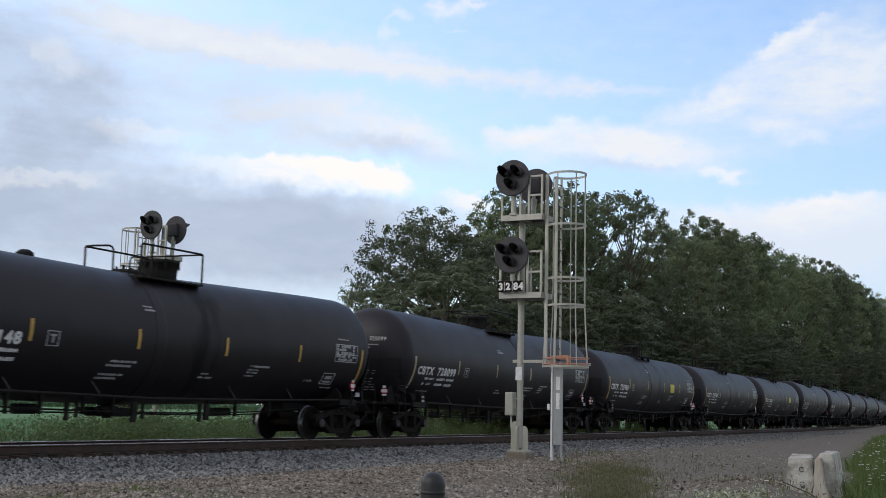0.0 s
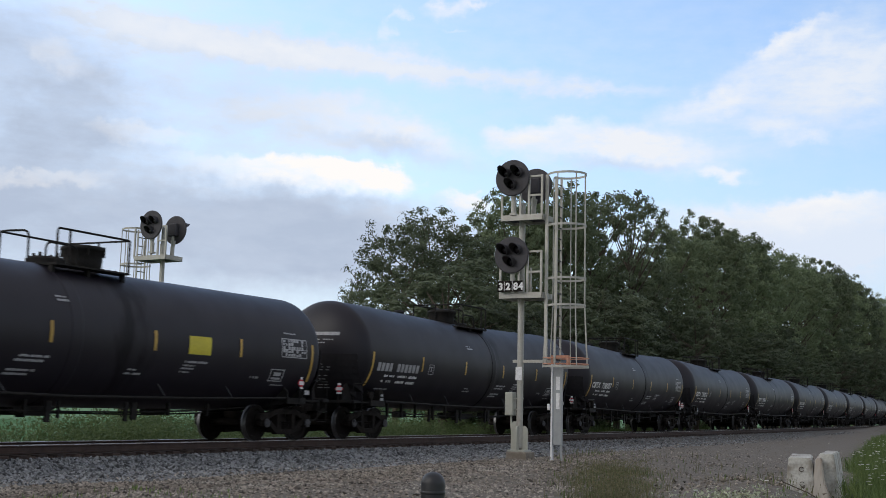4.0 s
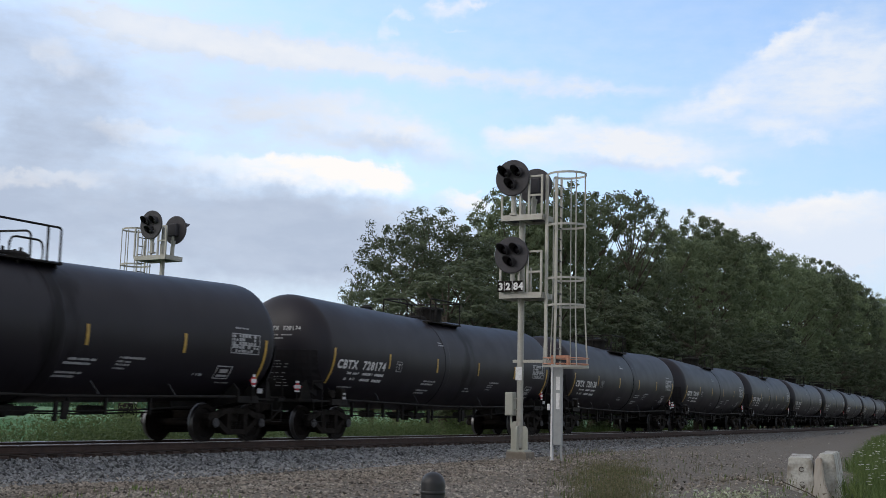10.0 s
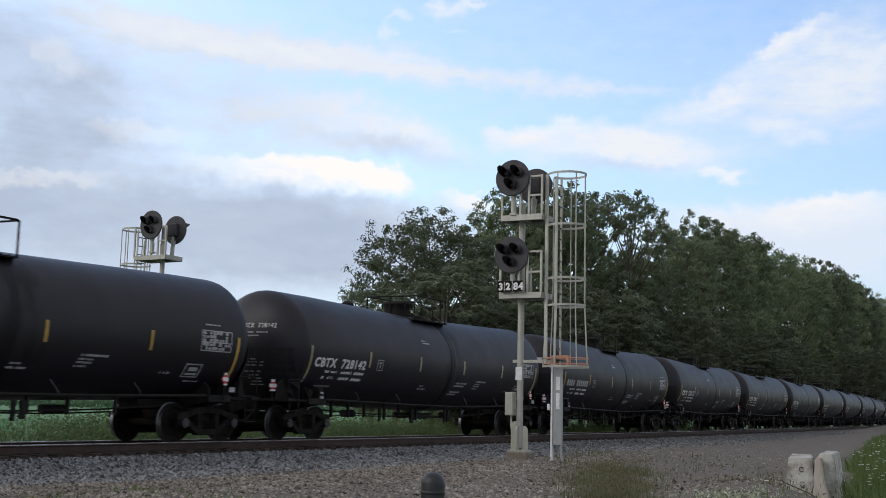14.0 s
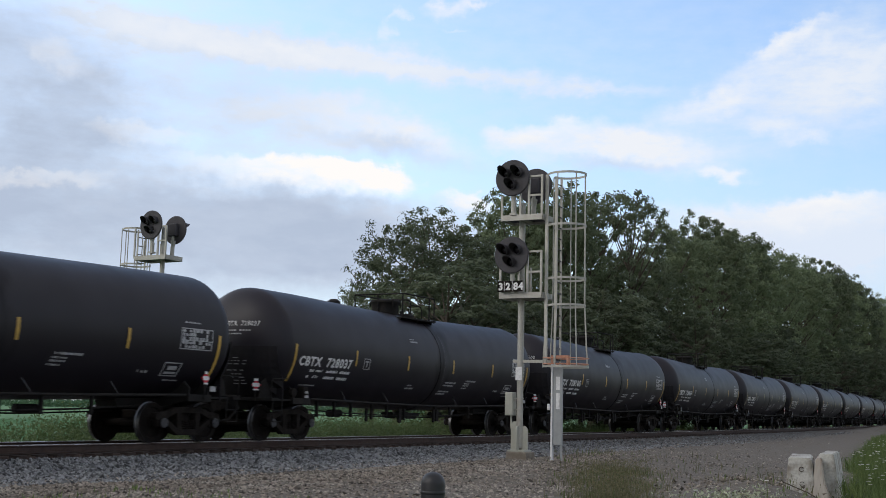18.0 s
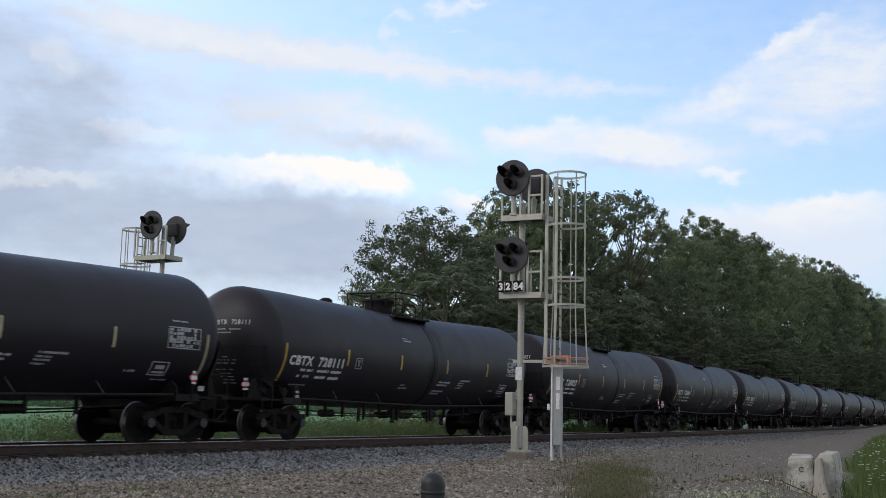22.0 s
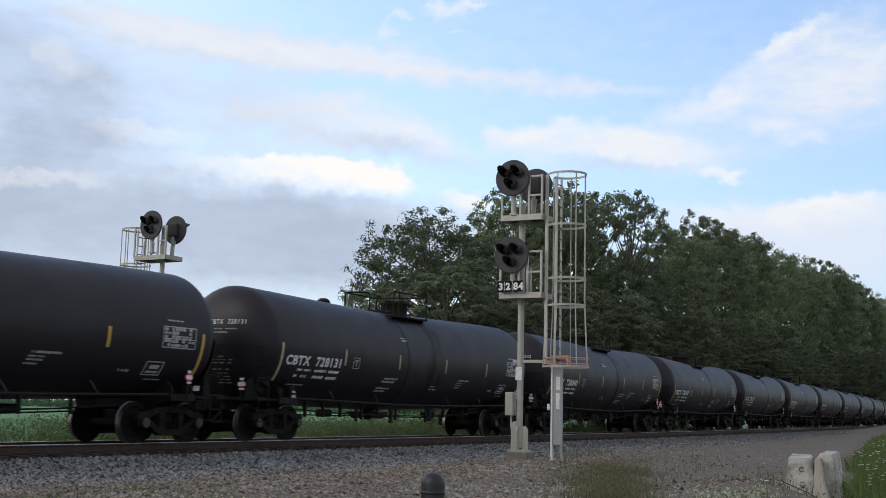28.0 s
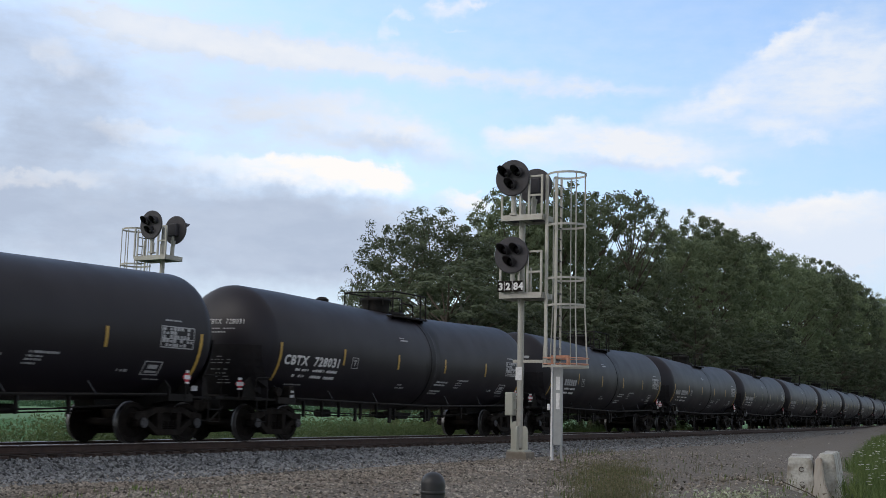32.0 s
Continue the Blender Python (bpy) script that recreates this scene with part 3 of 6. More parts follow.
def on_tank(x, z, knee=None, lift=0.008):
    """The point of the camera-side shell at height z."""
    dz = max(-0.98, min(0.98, (z - tank_mid(x, knee)) / TANK_R))
    r = TANK_R + lift
    return (x, -r * math.sqrt(1 - dz * dz), tank_mid(x, knee) + r * dz)


def shell_strip(bm, x0, x1, z0, z1, lean=0.0, nz=6, nx=2):
    """A thin patch laid on the shell, between two heights."""
    grid = [[bm.verts.new(on_tank(x0 + (x1 - x0) * i / nx + lean * j / nz, z0 + (z1 - z0) * j / nz, lift=0.01)) for i in range(nx + 1)] for j in range(nz + 1)]
    for j in range(nz):
        for i in range(nx):
            bm.faces.new((grid[j][i], grid[j][i + 1], grid[j + 1][i + 1], grid[j + 1][i]))
    return bm


def slab(bm, pts, y0, y1):
    """A flat outline of (x, z) given thickness along y."""
    a = [bm.verts.new((x, y0, z)) for x, z in pts]
    b = [bm.verts.new((x, y1, z)) for x, z in pts]
    n = len(pts)
    bm.faces.new(a)
    bm.faces.new(list(reversed(b)))
    for k in range(n):
        bm.faces.new((a[k], b[k], b[(k + 1) % n], a[(k + 1) % n]))
    return bm


def recalc(bm):
    bmesh.ops.recalc_face_normals(bm, faces=bm.faces)
    return bm


def letters(text, height, bold=0.0):
    """Flat outline letters of the built-in font as vertices and faces, left edge at 0."""
    cu = bpy.data.curves.new("letters", "FONT")
    cu.body, cu.size, cu.offset, cu.resolution_u = text, height / 0.72, bold, 3
    cu.space_character = 1.16
    ob = bpy.data.objects.new("letters", cu)
    me = bpy.data.meshes.new_from_object(ob)
    vs = [tuple(v.co) for v in me.vertices]
    fs = [tuple(p.vertices) for p in me.polygons]
    bpy.data.objects.remove(ob)
    bpy.data.curves.remove(cu)
    bpy.data.meshes.remove(me)
    return vs, fs


def stencil(name, text, height, width, place, mat, parent, bold=0.0):
    """Letters fitted to a width and mapped by place(u, v) onto a surface."""
    vs, fs = letters(text, height, bold)
    wide = max(v[0] for v in vs)
    me = mesh_from(name, [place(v[0] * width / wide, v[1]) for v in vs], fs, mat)
    ob = new(name, me)
    ob.parent = parent
    return tagged(ob, "white stencilled reporting number", kind="stuff")


def on_head(y, z, lift=0.012):
    """The point of the leading tank head."""
    c = tank_mid(-TANK_HALF)
    q = min(0.98, (y * y + (z - c) ** 2) / TANK_R ** 2)
    return (-TANK_HALF - HEAD_D * math.sqrt(1 - q) - lift, y, z)


def head_bar(bm, y, z, w, h):
    n = max(2, int(w / 0.15))
    top = [bm.verts.new(on_head(y - w * i / n, z + h)) for i in range(n + 1)]
    low = [bm.verts.new(on_head(y - w * i / n, z)) for i in range(n + 1)]
    for i in range(n):
        bm.faces.new((low[i], low[i + 1], top[i + 1], top[i]))


def build_tank(knee):
    bm = bmesh.new()
    seg = 64
    prof = [(0.0, -TANK_HALF - HEAD_D)]
    for k in range(1, 13):
        a = k * math.pi / 24
        prof.append((TANK_R * math.sin(a), -TANK_HALF - HEAD_D * math.cos(a)))
    prof += [(TANK_R, x) for x in (-6.2, -4.6, -3.0, -1.5, knee - 0.19, knee - 0.17, knee - 0.16)]
    prof += [(TANK_R + 0.012, knee - 0.155), (TANK_R + 0.012, knee - 0.14), (TANK_R + 0.012, knee + 0.14), (TANK_R + 0.012, knee + 0.155),
             (TANK_R, knee + 0.16), (TANK_R, knee + 0.17), (TANK_R, knee + 0.19)]
    prof += [(TANK_R, x) for x in (2.2, 3.8, 5.4, 6.6)]
    for k in range(12, 0, -1):
        a = k * math.pi / 24
        prof.append((TANK_R * math.sin(a), TANK_HALF + HEAD_D * math.cos(a)))
    prof.append((0.0, TANK_HALF + HEAD_D))
    lathe(bm, prof, seg, pose(0, 0, 0, 0, 90, 0))
    for v in bm.verts:
        v.co.z += tank_mid(v.co.x, knee)
    return recalc(bm)


def build_truck(car, x0):
    t = part("truck", bmesh.new(), M_TRUCK, car)
    t.matrix_basis = pose(x0, 0, 0)
    bm = bmesh.new()
    box(bm, -0.2, 0.2, -0.95, 0.95, 0.46, 0.74, 0.04)
    rod(bm, (0, 0, 0.7), (0, 0, 0.86), 0.2, 16)
    t.data = bpy.data.meshes.new("bolster")
    bm.to_mesh(t.data)
    bm.free()
    t.data.materials.append(M_TRUCK)
    bm = bmesh.new()
    for sx in (-1, 1):
        box(bm, sx * 0.36 - 0.07, sx * 0.36 + 0.07, -0.78, 0.78, 0.3, 0.46, 0.02)
        slab(bm, [(sx * 0.3, 0.2), (sx * 0.42, 0.2), (sx * 0.5, 0.62), (sx * 0.28, 0.62)], -0.04, 0.04)
    box(bm, -0.3, 0.3, -0.7, 0.7, 0.2, 0.36, 0.03)
    part("brake_rigging", recalc(bm), M_TRUCK, t)
    for y in (-1.0, 1.0):
        bm = bmesh.new()
        slab(bm, [(-1.12, 0.56), (-1.08, 0.68), (-0.72, 0.72), (-0.4, 0.82), (0.4, 0.82), (0.72, 0.72), (1.08, 0.68), (1.12, 0.56), (0.98, 0.5),
                  (0.72, 0.56), (0.42, 0.68), (-0.42, 0.68), (-0.72, 0.56), (-0.98, 0.5)], -0.085, 0.085)
        slab(bm, [(-0.78, 0.44), (-0.36, 0.17), (0.36, 0.17), (0.78, 0.44), (0.72, 0.56), (0.34, 0.31), (-0.34, 0.31), (-0.72, 0.56)], -0.09, 0.09)
        for sx in (-1, 1):
            slab(bm, [(sx * 0.24, 0.28), (sx * 0.38, 0.3), (sx * 0.4, 0.7), (sx * 0.24, 0.7)], -0.1, 0.1)
            box(bm, sx * AXLE - 0.13, sx * AXLE + 0.13, -0.09, 0.09, 0.36, 0.68, 0.03)
        bmesh.ops.bevel(bm, geom=[e for e in bm.edges if e.calc_length() > 0.15], offset=0.012, segments=1, affect="EDGES")
        sf = part("side_frame", recalc(bm), M_TRUCK, t)
        sf.matrix_basis = pose(0, y, 0)
        for dx in (-0.16, -0.0, 0.16):
            bm = bmesh.new()
            pts = [(dx + 0.055 * math.cos(k * 1.05), y + 0.055 * math.sin(k * 1.05), 0.31 + 0.2 * k / 24) for k in range(25)]
            tube(bm, pts, 0.016, 5)
            part("spring", bm, M_TRUCK, t)
    for dx in (-AXLE, AXLE):
        bm = bmesh.new()
        for sy in (-1, 1):
            prof = [(0.0, -0.05), (0.12, -0.055), (0.13, -0.02), (0.33, 0.0), (0.36, -0.045), (0.452, -0.05), (0.457, -0.04), (0.457, 0.05), (0.482, 0.062),
                    (0.482, 0.085), (0.4, 0.09), (0.33, 0.045), (0.14, 0.06), (0.0, 0.06)]
            lathe(bm, prof, 40, pose(0, sy * 0.745, 0, 90 * sy, 0, 0))
            lathe(bm, [(0.0, 0.0), (0.105, 0.0), (0.115, 0.03), (0.115, 0.22), (0.0, 0.22)], 20, pose(0, sy * 1.17, 0, 90 * sy, 0, 0))
            for k in range(3):
                a = k * 2.094
                rod(bm, (0.06 * math.cos(a), sy * 1.165, 0.06 * math.sin(a)), (0.06 * math.cos(a), sy * 1.19, 0.06 * math.sin(a)), 0.022, 6)
        rod(bm, (0, -1.1, 0), (0, 1.1, 0), 0.085, 16)
        recalc(bm)
        for f in bm.faces:
            c = f.calc_center_median()
            r = math.hypot(c.x, c.z)
            if abs(c.y) > 1.1:
                f.material_index = 2
            elif r > 0.452 and r < 0.47:
                f.material_index = 1
        ws = part("wheelset", bm, M_WHEEL, t, "grimy steel wheel pair with worn bright treads")
        ws.data.materials.append(M_RIM)
        ws.data.materials.append(M_CAP)
        ws.matrix_basis = pose(dx, 0, 0.457)
    bm = bmesh.new()
    for sx in (-1, 1):
        for y in (-0.745, 0.745):
            slab(bm, [(sx * 0.36, 0.3), (sx * 0.44, 0.3), (sx * 0.43, 0.62), (sx * 0.36, 0.62)], y - 0.05, y + 0.05)
        box(bm, sx * 0.34 - 0.03, sx * 0.34 + 0.03, -0.74, 0.74, 0.36, 0.42)
    part("brake_beam", recalc(bm), M_STEEL, t)
    return t


def build_platform(car, flip):
    """Manway housing, valves, grating and railings on top of the tank; flip turns the lot about."""
    f = -1 if flip else 1
    reach = 0.0 if flip else 0.2

    def X(v):
        return (v + reach) * f

    bm = bmesh.new()
    lathe(bm, [(0.0, 3.66), (0.41, 3.66), (0.43, 4.0), (0.45, 4.22), (0.49, 4.24), (0.49, 4.3), (0.46, 4.33), (0.25, 4.36), (0.0, 4.37)], 32, pose(X(-0.65), 0, 0))
    man = part("manway_housing", recalc(bm), M_STEEL, car, "dark drum-shaped housing over the manway", True)
    for k in range(6):
        a = k * 1.047
        bm = bmesh.new()
        rod(bm, (X(-0.65) + 0.48 * math.cos(a), 0.48 * math.sin(a), 4.1), (X(-0.65) + 0.48 * math.cos(a), 0.48 * math.sin(a), 4.34), 0.025, 6)
        part("hinge_bolt", bm, M_STEEL, man)
    bm = bmesh.new()
    lathe(bm, [(0.0, 3.7), (0.42, 3.7), (0.42, 3.92), (0.36, 3.97), (0.0, 3.98)], 20, pose(X(0.42), 0, 0))
    for k in range(4):
        a = k * 1.57 + 0.4
        rod(bm, (X(0.42) + 0.27 * math.cos(a), 0.27 * math.sin(a), 3.9), (X(0.42) + 0.27 * math.cos(a), 0.27 * math.sin(a), 4.06), 0.035, 8)
    part("valve_cover", recalc(bm), M_STEEL, car, "low valve plate with bolts")
    # gratings either side of the housing
    for y in (-0.78, 0.78):
        bm = bmesh.new()
        box(bm, -1.15, 1.0, y - 0.2, y + 0.2, 3.72, 3.75)
        for k in range(12):
            x = -1.12 + k * 0.19
            box(bm, x, x + 0.02, y - 0.2, y + 0.2, 3.752, 3.772)
        for x in (-1.1, -0.05, 0.95):
            box(bm, x - 0.04, x + 0.04, y - 0.06, y + 0.06, 3.4, 3.73)
        for v in bm.verts:
            v.co.x = (v.co.x + reach) * f
        part("walkway_grating", recalc(bm), M_STEEL, car)
    bm = bmesh.new()
    box(bm, 0.72, 1.0, -0.6, 0.6, 3.74, 3.77)
    for v in bm.verts:
        v.co.x = (v.co.x + reach) * f
    part("end_grating", recalc(bm), M_STEEL, car)
    far = [(X(-1.05), 0.9, 3.74), (X(-1.05), 0.9, 4.5), (X(0.9), 0.9, 4.52), (X(0.95), 0.6, 4.52), (X(0.95), 0.1, 4.5), (X(0.95), 0.0, 4.46), (X(0.95), -0.04, 4.38), (X(0.95), -0.05, 3.74)]
    near = [(X(-1.15), -0.92, 3.74), (X(-1.15), -0.92, 4.48), (X(-1.1), -0.92, 4.5), (X(0.93), -0.92, 4.5), (X(0.97), -0.92, 4.46), (X(0.97), -0.92, 3.7)]
    for pts in (far, near):
        bm = bmesh.new()
        for a, b in zip(pts, pts[1:]):
            rod(bm, a, b, 0.024, 8)
        part("handrail", bm, M_STEEL, car)
    for x, y in ((0.9, 0.9), (0.62, -0.92), (-1.12, 0.0)):
        bm = bmesh.new()
        rod(bm, (X(x), y, 3.72), (X(x), y, 4.5), 0.026, 8)
        part("rail_post", bm, M_STEEL, car)
    bm = bmesh.new()
    rod(bm, (X(-1.05), 0.9, 4.5), (X(-1.13), -0.92, 4.49), 0.022, 8)
    part("end_rail", bm, M_STEEL, car)
    # a low bent rail round the valves
    bm = bmesh.new()
    tube(bm, [(X(0.0), -0.5, 3.74), (X(0.0), -0.5, 4.1), (X(0.05), -0.5, 4.2), (X(0.15), -0.5, 4.24), (X(0.75), -0.5, 4.24), (X(0.84), -0.5, 4.2), (X(0.88), -0.5, 4.1), (X(0.88), -0.5, 3.74)], 0.024, 6)
    part("valve_rail", bm, M_STEEL, car)
    # vent dome near the leading end of the platform
    bm = bmesh.new()
    lathe(bm, [(0.0, 0.0), (0.2, 0.0), (0.19, 0.1), (0.1, 0.16), (0.0, 0.17)], 20, pose(-3.5, 0, tank_mid(-3.5) + TANK_R - 0.03))
    part("vent_cover", recalc(bm), M_STEEL, car)


def build_car(flip=False, level=False):
    knee = -0.82 if flip else 0.72
    KNEE[0], LEVEL[0] = knee, level
    car = thing("tank_car", pose(0, 0, 0), "black tank car with white stencils and yellow reflective stripes on rails", "tank car", "cars of the train")
    part("tank", build_tank(knee), M_TANK, car, "satin black painted tank shell with a centre band", True)
    build_platform(car, flip)
    for sx in (-1, 1):
        # half-height shield before the tank head
        bm = bmesh.new()
        grid = []
        for j in range(9):
            z = 1.0 + 1.42 * j / 8
            grid.append([bm.verts.new((sx * (TANK_HALF + 0.06 + HEAD_D * math.sqrt(max(0.02, 1 - (y * y + (z - tank_mid(7.7)) ** 2) / 1.62 ** 2))), y, z))
                         for y in [-1.34 + 2.68 * i / 14 for i in range(15)]])
        for j in range(8):
            for i in range(14):
                bm.faces.new((grid[j][i], grid[j][i + 1], grid[j + 1][i + 1], grid[j + 1][i]))
        recalc(bm)
        bmesh.ops.solidify(bm, geom=bm.faces[:], thickness=0.03)
        part("head_shield", bm, M_SHIELD, car, "dark steel half head shield")
        bm = bmesh.new()
        slab(bm, [(sx * 5.4, 1.05), (sx * 5.5, 0.78), (sx * 8.5, 0.78), (sx * 8.55, 1.1), (sx * 8.2, 1.16)], -0.33, 0.33)
        part("stub_sill", recalc(bm), M_STEEL, car)
        bm = bmesh.new()
        pts = [(-1.36, 0.98), (-1.36, 1.26), (-1.2, 1.42), (-0.9, 1.16), (0.0, 0.92), (0.9, 1.16), (1.2, 1.42), (1.36, 1.26), (1.36, 0.98), (0.4, 0.8), (-0.4, 0.8)]
        for dx in (-0.36, 0.3):
            a = [bm.verts.new((sx * TRUCK_X + dx, y, z)) for y, z in pts]
            b = [bm.verts.new((sx * TRUCK_X + dx + 0.05, y, z)) for y, z in pts]
            bm.faces.new(a), bm.faces.new(b)
            for k in range(len(pts)):
                n = (k + 1) % len(pts)
                bm.faces.new((a[k], a[n], b[n], b[k]))
        box(bm, sx * TRUCK_X - 0.4, sx * TRUCK_X + 0.4, -1.4, -1.3, 0.96, 1.12)
        box(bm, sx * TRUCK_X - 0.4, sx * TRUCK_X + 0.4, 1.3, 1.4, 0.96, 1.12)
        part("body_bolster", recalc(bm), M_STEEL, car)
        bm = bmesh.new()
        box(bm, sx * 8.35 - 0.14, sx * 8.35 + 0.14, -1.45, 1.45, 1.02, 1.1, 0.01)
        for y in (-1.2, 1.2):
            box(bm, sx * 7.6 - 0.7, sx * 7.6 + 0.7, y - 0.12, y + 0.12, 1.03, 1.08)
        part("end_platform", bm, M_STEEL, car)
        for y in (-1.42, 1.42):
            bm = bmesh.new()
            x = sx * 8.2
            tube(bm, [(x - 0.2, y, 1.05), (x - 0.2, y, 0.5), (x + 0.2, y, 0.5), (x + 0.2, y, 1.05)], 0.018, 6)
            rod(bm, (x - 0.2, y, 0.78), (x + 0.2, y, 0.78), 0.016, 6)
            part("sill_step", bm, M_STEEL, car)
        for sy in (-1, 1):
            bm = bmesh.new()
            tube(bm, [(sx * 8.45, sy * 1.4, 1.06), (sx * 8.45, sy * 1.4, 1.5), (sx * 8.4, sy * 1.4, 1.58), (sx * 7.8, sy * 1.42, 1.6)], 0.014, 6)
            part("end_handrail", bm, M_STEEL, car)
        bm = bmesh.new()
        box(bm, sx * 8.72 - 0.22, sx * 8.72 + 0.22, -0.1, 0.1, 0.78, 0.96, 0.02)
        box(bm, sx * 9.0 - 0.12, sx * 9.0 + 0.12, -0.19, 0.17, 0.72, 1.02, 0.05)
        part("coupler", bm, M_TRUCK, car)
        bm = bmesh.new()
        tube(bm, [(sx * 8.5, -0.45, 0.85), (sx * 8.7, -0.45, 0.7), (sx * 8.9, -0.4, 0.52), (sx * 9.08, -0.36, 0.5)], 0.025, 6)
        part("brake_hose", bm, M_STEEL, car)
        bm = bmesh.new()
        slab(bm, [(sx * 7.9, 1.08), (sx * 8.45, 1.08), (sx * 8.35, 1.5), (sx * 8.15, 1.62)], -1.02, -0.98)
        part("gusset_plate", recalc(bm), M_STEEL, car)
        build_truck(car, sx * TRUCK_X)
    # side running rail with its slanted stays, on both sides
    for y in (-1.36, 1.36):
        bm = bmesh.new()
        tube(bm, [(-6.6, y, 1.1), (-3.0, y, 1.04), (knee, y, 1.0), (3.0, y, 1.03), (6.6, y, 1.1)], 0.032, 8)
        part("side_rail", bm, M_STEEL, car)
        for x in (-4.85, -2.5, 2.02, 4.42):
            bm = bmesh.new()
            rod(bm, (x - 0.16, y * 0.965, 1.33), (x + 0.06, y, 1.05), 0.018, 6)
            part("rail_stay", bm, M_CAP, car)
    # underside fittings
    bm = bmesh.new()
    lathe(bm, [(0.0, 0.54), (0.1, 0.54), (0.12, 0.6), (0.22, 0.64), (0.26, 0.8), (0.0, 0.85)], 20, pose(knee, 0, 0))
    part("bottom_outlet", recalc(bm), M_STEEL, car)
    bm = bmesh.new()
    slab(bm, [(knee - 0.6, 0.76), (knee - 0.25, 0.58), (knee + 0.25, 0.58), (knee + 0.6, 0.76), (knee + 0.5, 0.78), (knee - 0.5, 0.78)], -0.42, -0.36)
    slab(bm, [(knee - 0.6, 0.76), (knee - 0.25, 0.58), (knee + 0.25, 0.58), (knee + 0.6, 0.76), (knee + 0.5, 0.78), (knee - 0.5, 0.78)], 0.36, 0.42)
    part("outlet_skid", recalc(bm), M_STEEL, car)
    bm = bmesh.new()
    tube(bm, [(-6.4, -0.55, 0.86), (-4.0, -0.62, 0.74), (-1.0, -0.66, 0.68), (1.8, -0.66, 0.68), (4.0, -0.62, 0.74), (6.4, -0.55, 0.86)], 0.022, 6)
    part("brake_pipe", bm, M_STEEL, car)
    for x in (-5.2, -4.3, -3.4, -2.2, -1.3, 1.9, 3.0, 4.4):
        bm = bmesh.new()
        box(bm, x - 0.03, x + 0.03, -0.68, -0.6, 0.62, 1.05)
        part("pipe_hanger", bm, M_STEEL, car)
    for x, l, r, y in ((3.3, 0.35, 0.1, 0.1), (-3.2, 0.3, 0.11, 0.05)):
        bm = bmesh.new()
        rod(bm, (x - l, y, 0.72), (x + l, y, 0.72), r, 18)
        part("air_cylinder", bm, M_STEEL, car)
    for x, drop, w in ((-2.9, 0.5, 0.05), (-2.62, 0.56, 0.03), (-0.9, 0.46, 0.08), (-0.62, 0.54, 0.03), (1.35, 0.48, 0.05), (1.6, 0.52, 0.09)):
        bm = bmesh.new()
        slab(bm, [(x - w, 0.9), (x + w, 0.9), (x + w * 0.6, drop), (x - w * 0.9, drop), (x - w * 1.4, drop + 0.06), (x - w, drop + 0.1)], -0.92, -0.86)
        part("pipe_bracket", recalc(bm), M_STEEL, car)
    bm = bmesh.new()
    tube(bm, [(-5.9, 0.2, 0.7), (-3.6, 0.2, 0.66), (3.2, 0.2, 0.62), (5.9, 0.2, 0.7)], 0.02, 6)
    part("brake_rod", bm, M_STEEL, car)
    # reflective stripes
    for x in (-4.55, -1.52, 1.5, 4.52):
        bm = bmesh.new()
        shell_strip(bm, x - 0.045, x + 0.045, 2.06, 2.5)
        part("reflective_stripe", bm, M_YELLOW, car)
    for x in (-7.58, 7.52):
        bm = bmesh.new()
        shell_strip(bm, x - 0.05, x + 0.05, 1.55, 2.52, nz=10)
        part("end_stripe", bm, M_YELLOW, car)
    # stencilled data: rows of small lettering shown as bars
    groups = {
        "load_stencil": [(-6.75, 1.83, 0.18, 0.07), (-6.45, 1.83, 0.3, 0.07), (-5.95, 1.825, 0.55, 0.075), (-5.28, 1.82, 0.5, 0.075)],
        "weight_stencil": [(-6.8, 1.67, 0.12, 0.065), (-6.5, 1.67, 0.26, 0.07), (-5.95, 1.66, 0.55, 0.075), (-5.3, 1.65, 0.5, 0.075)],
        "inspection_stencil": [(1.08, 1.75, 0.78, 0.05), (1.02, 1.66, 0.74, 0.05), (0.92, 1.47, 0.72, 0.045), (0.88, 1.39, 0.6, 0.045)],
        "lining_stencil": [(2.55, 1.84, 0.75, 0.05), (2.5, 1.76, 0.42, 0.04), (2.48, 1.69, 0.42, 0.04), (2.45, 1.61, 0.34, 0.04)],
        "upper_note": [(-1.33, 3.0, 0.28, 0.035), (-1.3, 2.92, 0.46, 0.045)],
        "lower_note": [(-1.27, 1.6, 0.28, 0.04), (-1.3, 1.51, 0.5, 0.045)],
        "panel_title": [(6.3, 2.74, 0.5, 0.04)],
        "capacity_note": [(5.08, 1.57, 0.3, 0.06)],
        "sill_note": [(-6.9, 1.46, 0.75, 0.035)],
        "qualification_note": [(6.05, 1.42, 0.5, 0.03)],
    }
    if knee < 0:
        # these two change sides with the centre band
        groups["inspection_stencil"] = [(x - 3.35, z, w, h) for x, z, w, h in groups["inspection_stencil"]]
        groups["lower_note"] = [(x + 2.05, z, w, h) for x, z, w, h in groups["lower_note"]]
    rng = random.Random(17)
    for name, rows in groups.items():
        bm = bmesh.new()
        for x, z, w, h in rows:
            # each row is a run of narrow bars, as small unreadable lettering
            u, step = 0.0, h * 0.62
            while u < w:
                if rng.random() > 0.07:
                    top = h * rng.choice((1.0, 1.0, 0.8))
                    shell_strip(bm, x + u, x + u + step * 0.88, z, z + top, lean=0.01, nz=1, nx=1)
                u += step
        tagged(part(name, bm, M_WHITE if name in ("load_stencil", "weight_stencil") else M_FAINT, car, "small white data lettering"), kind="stuff")
    # framed tables and boxes
    bm = bmesh.new()
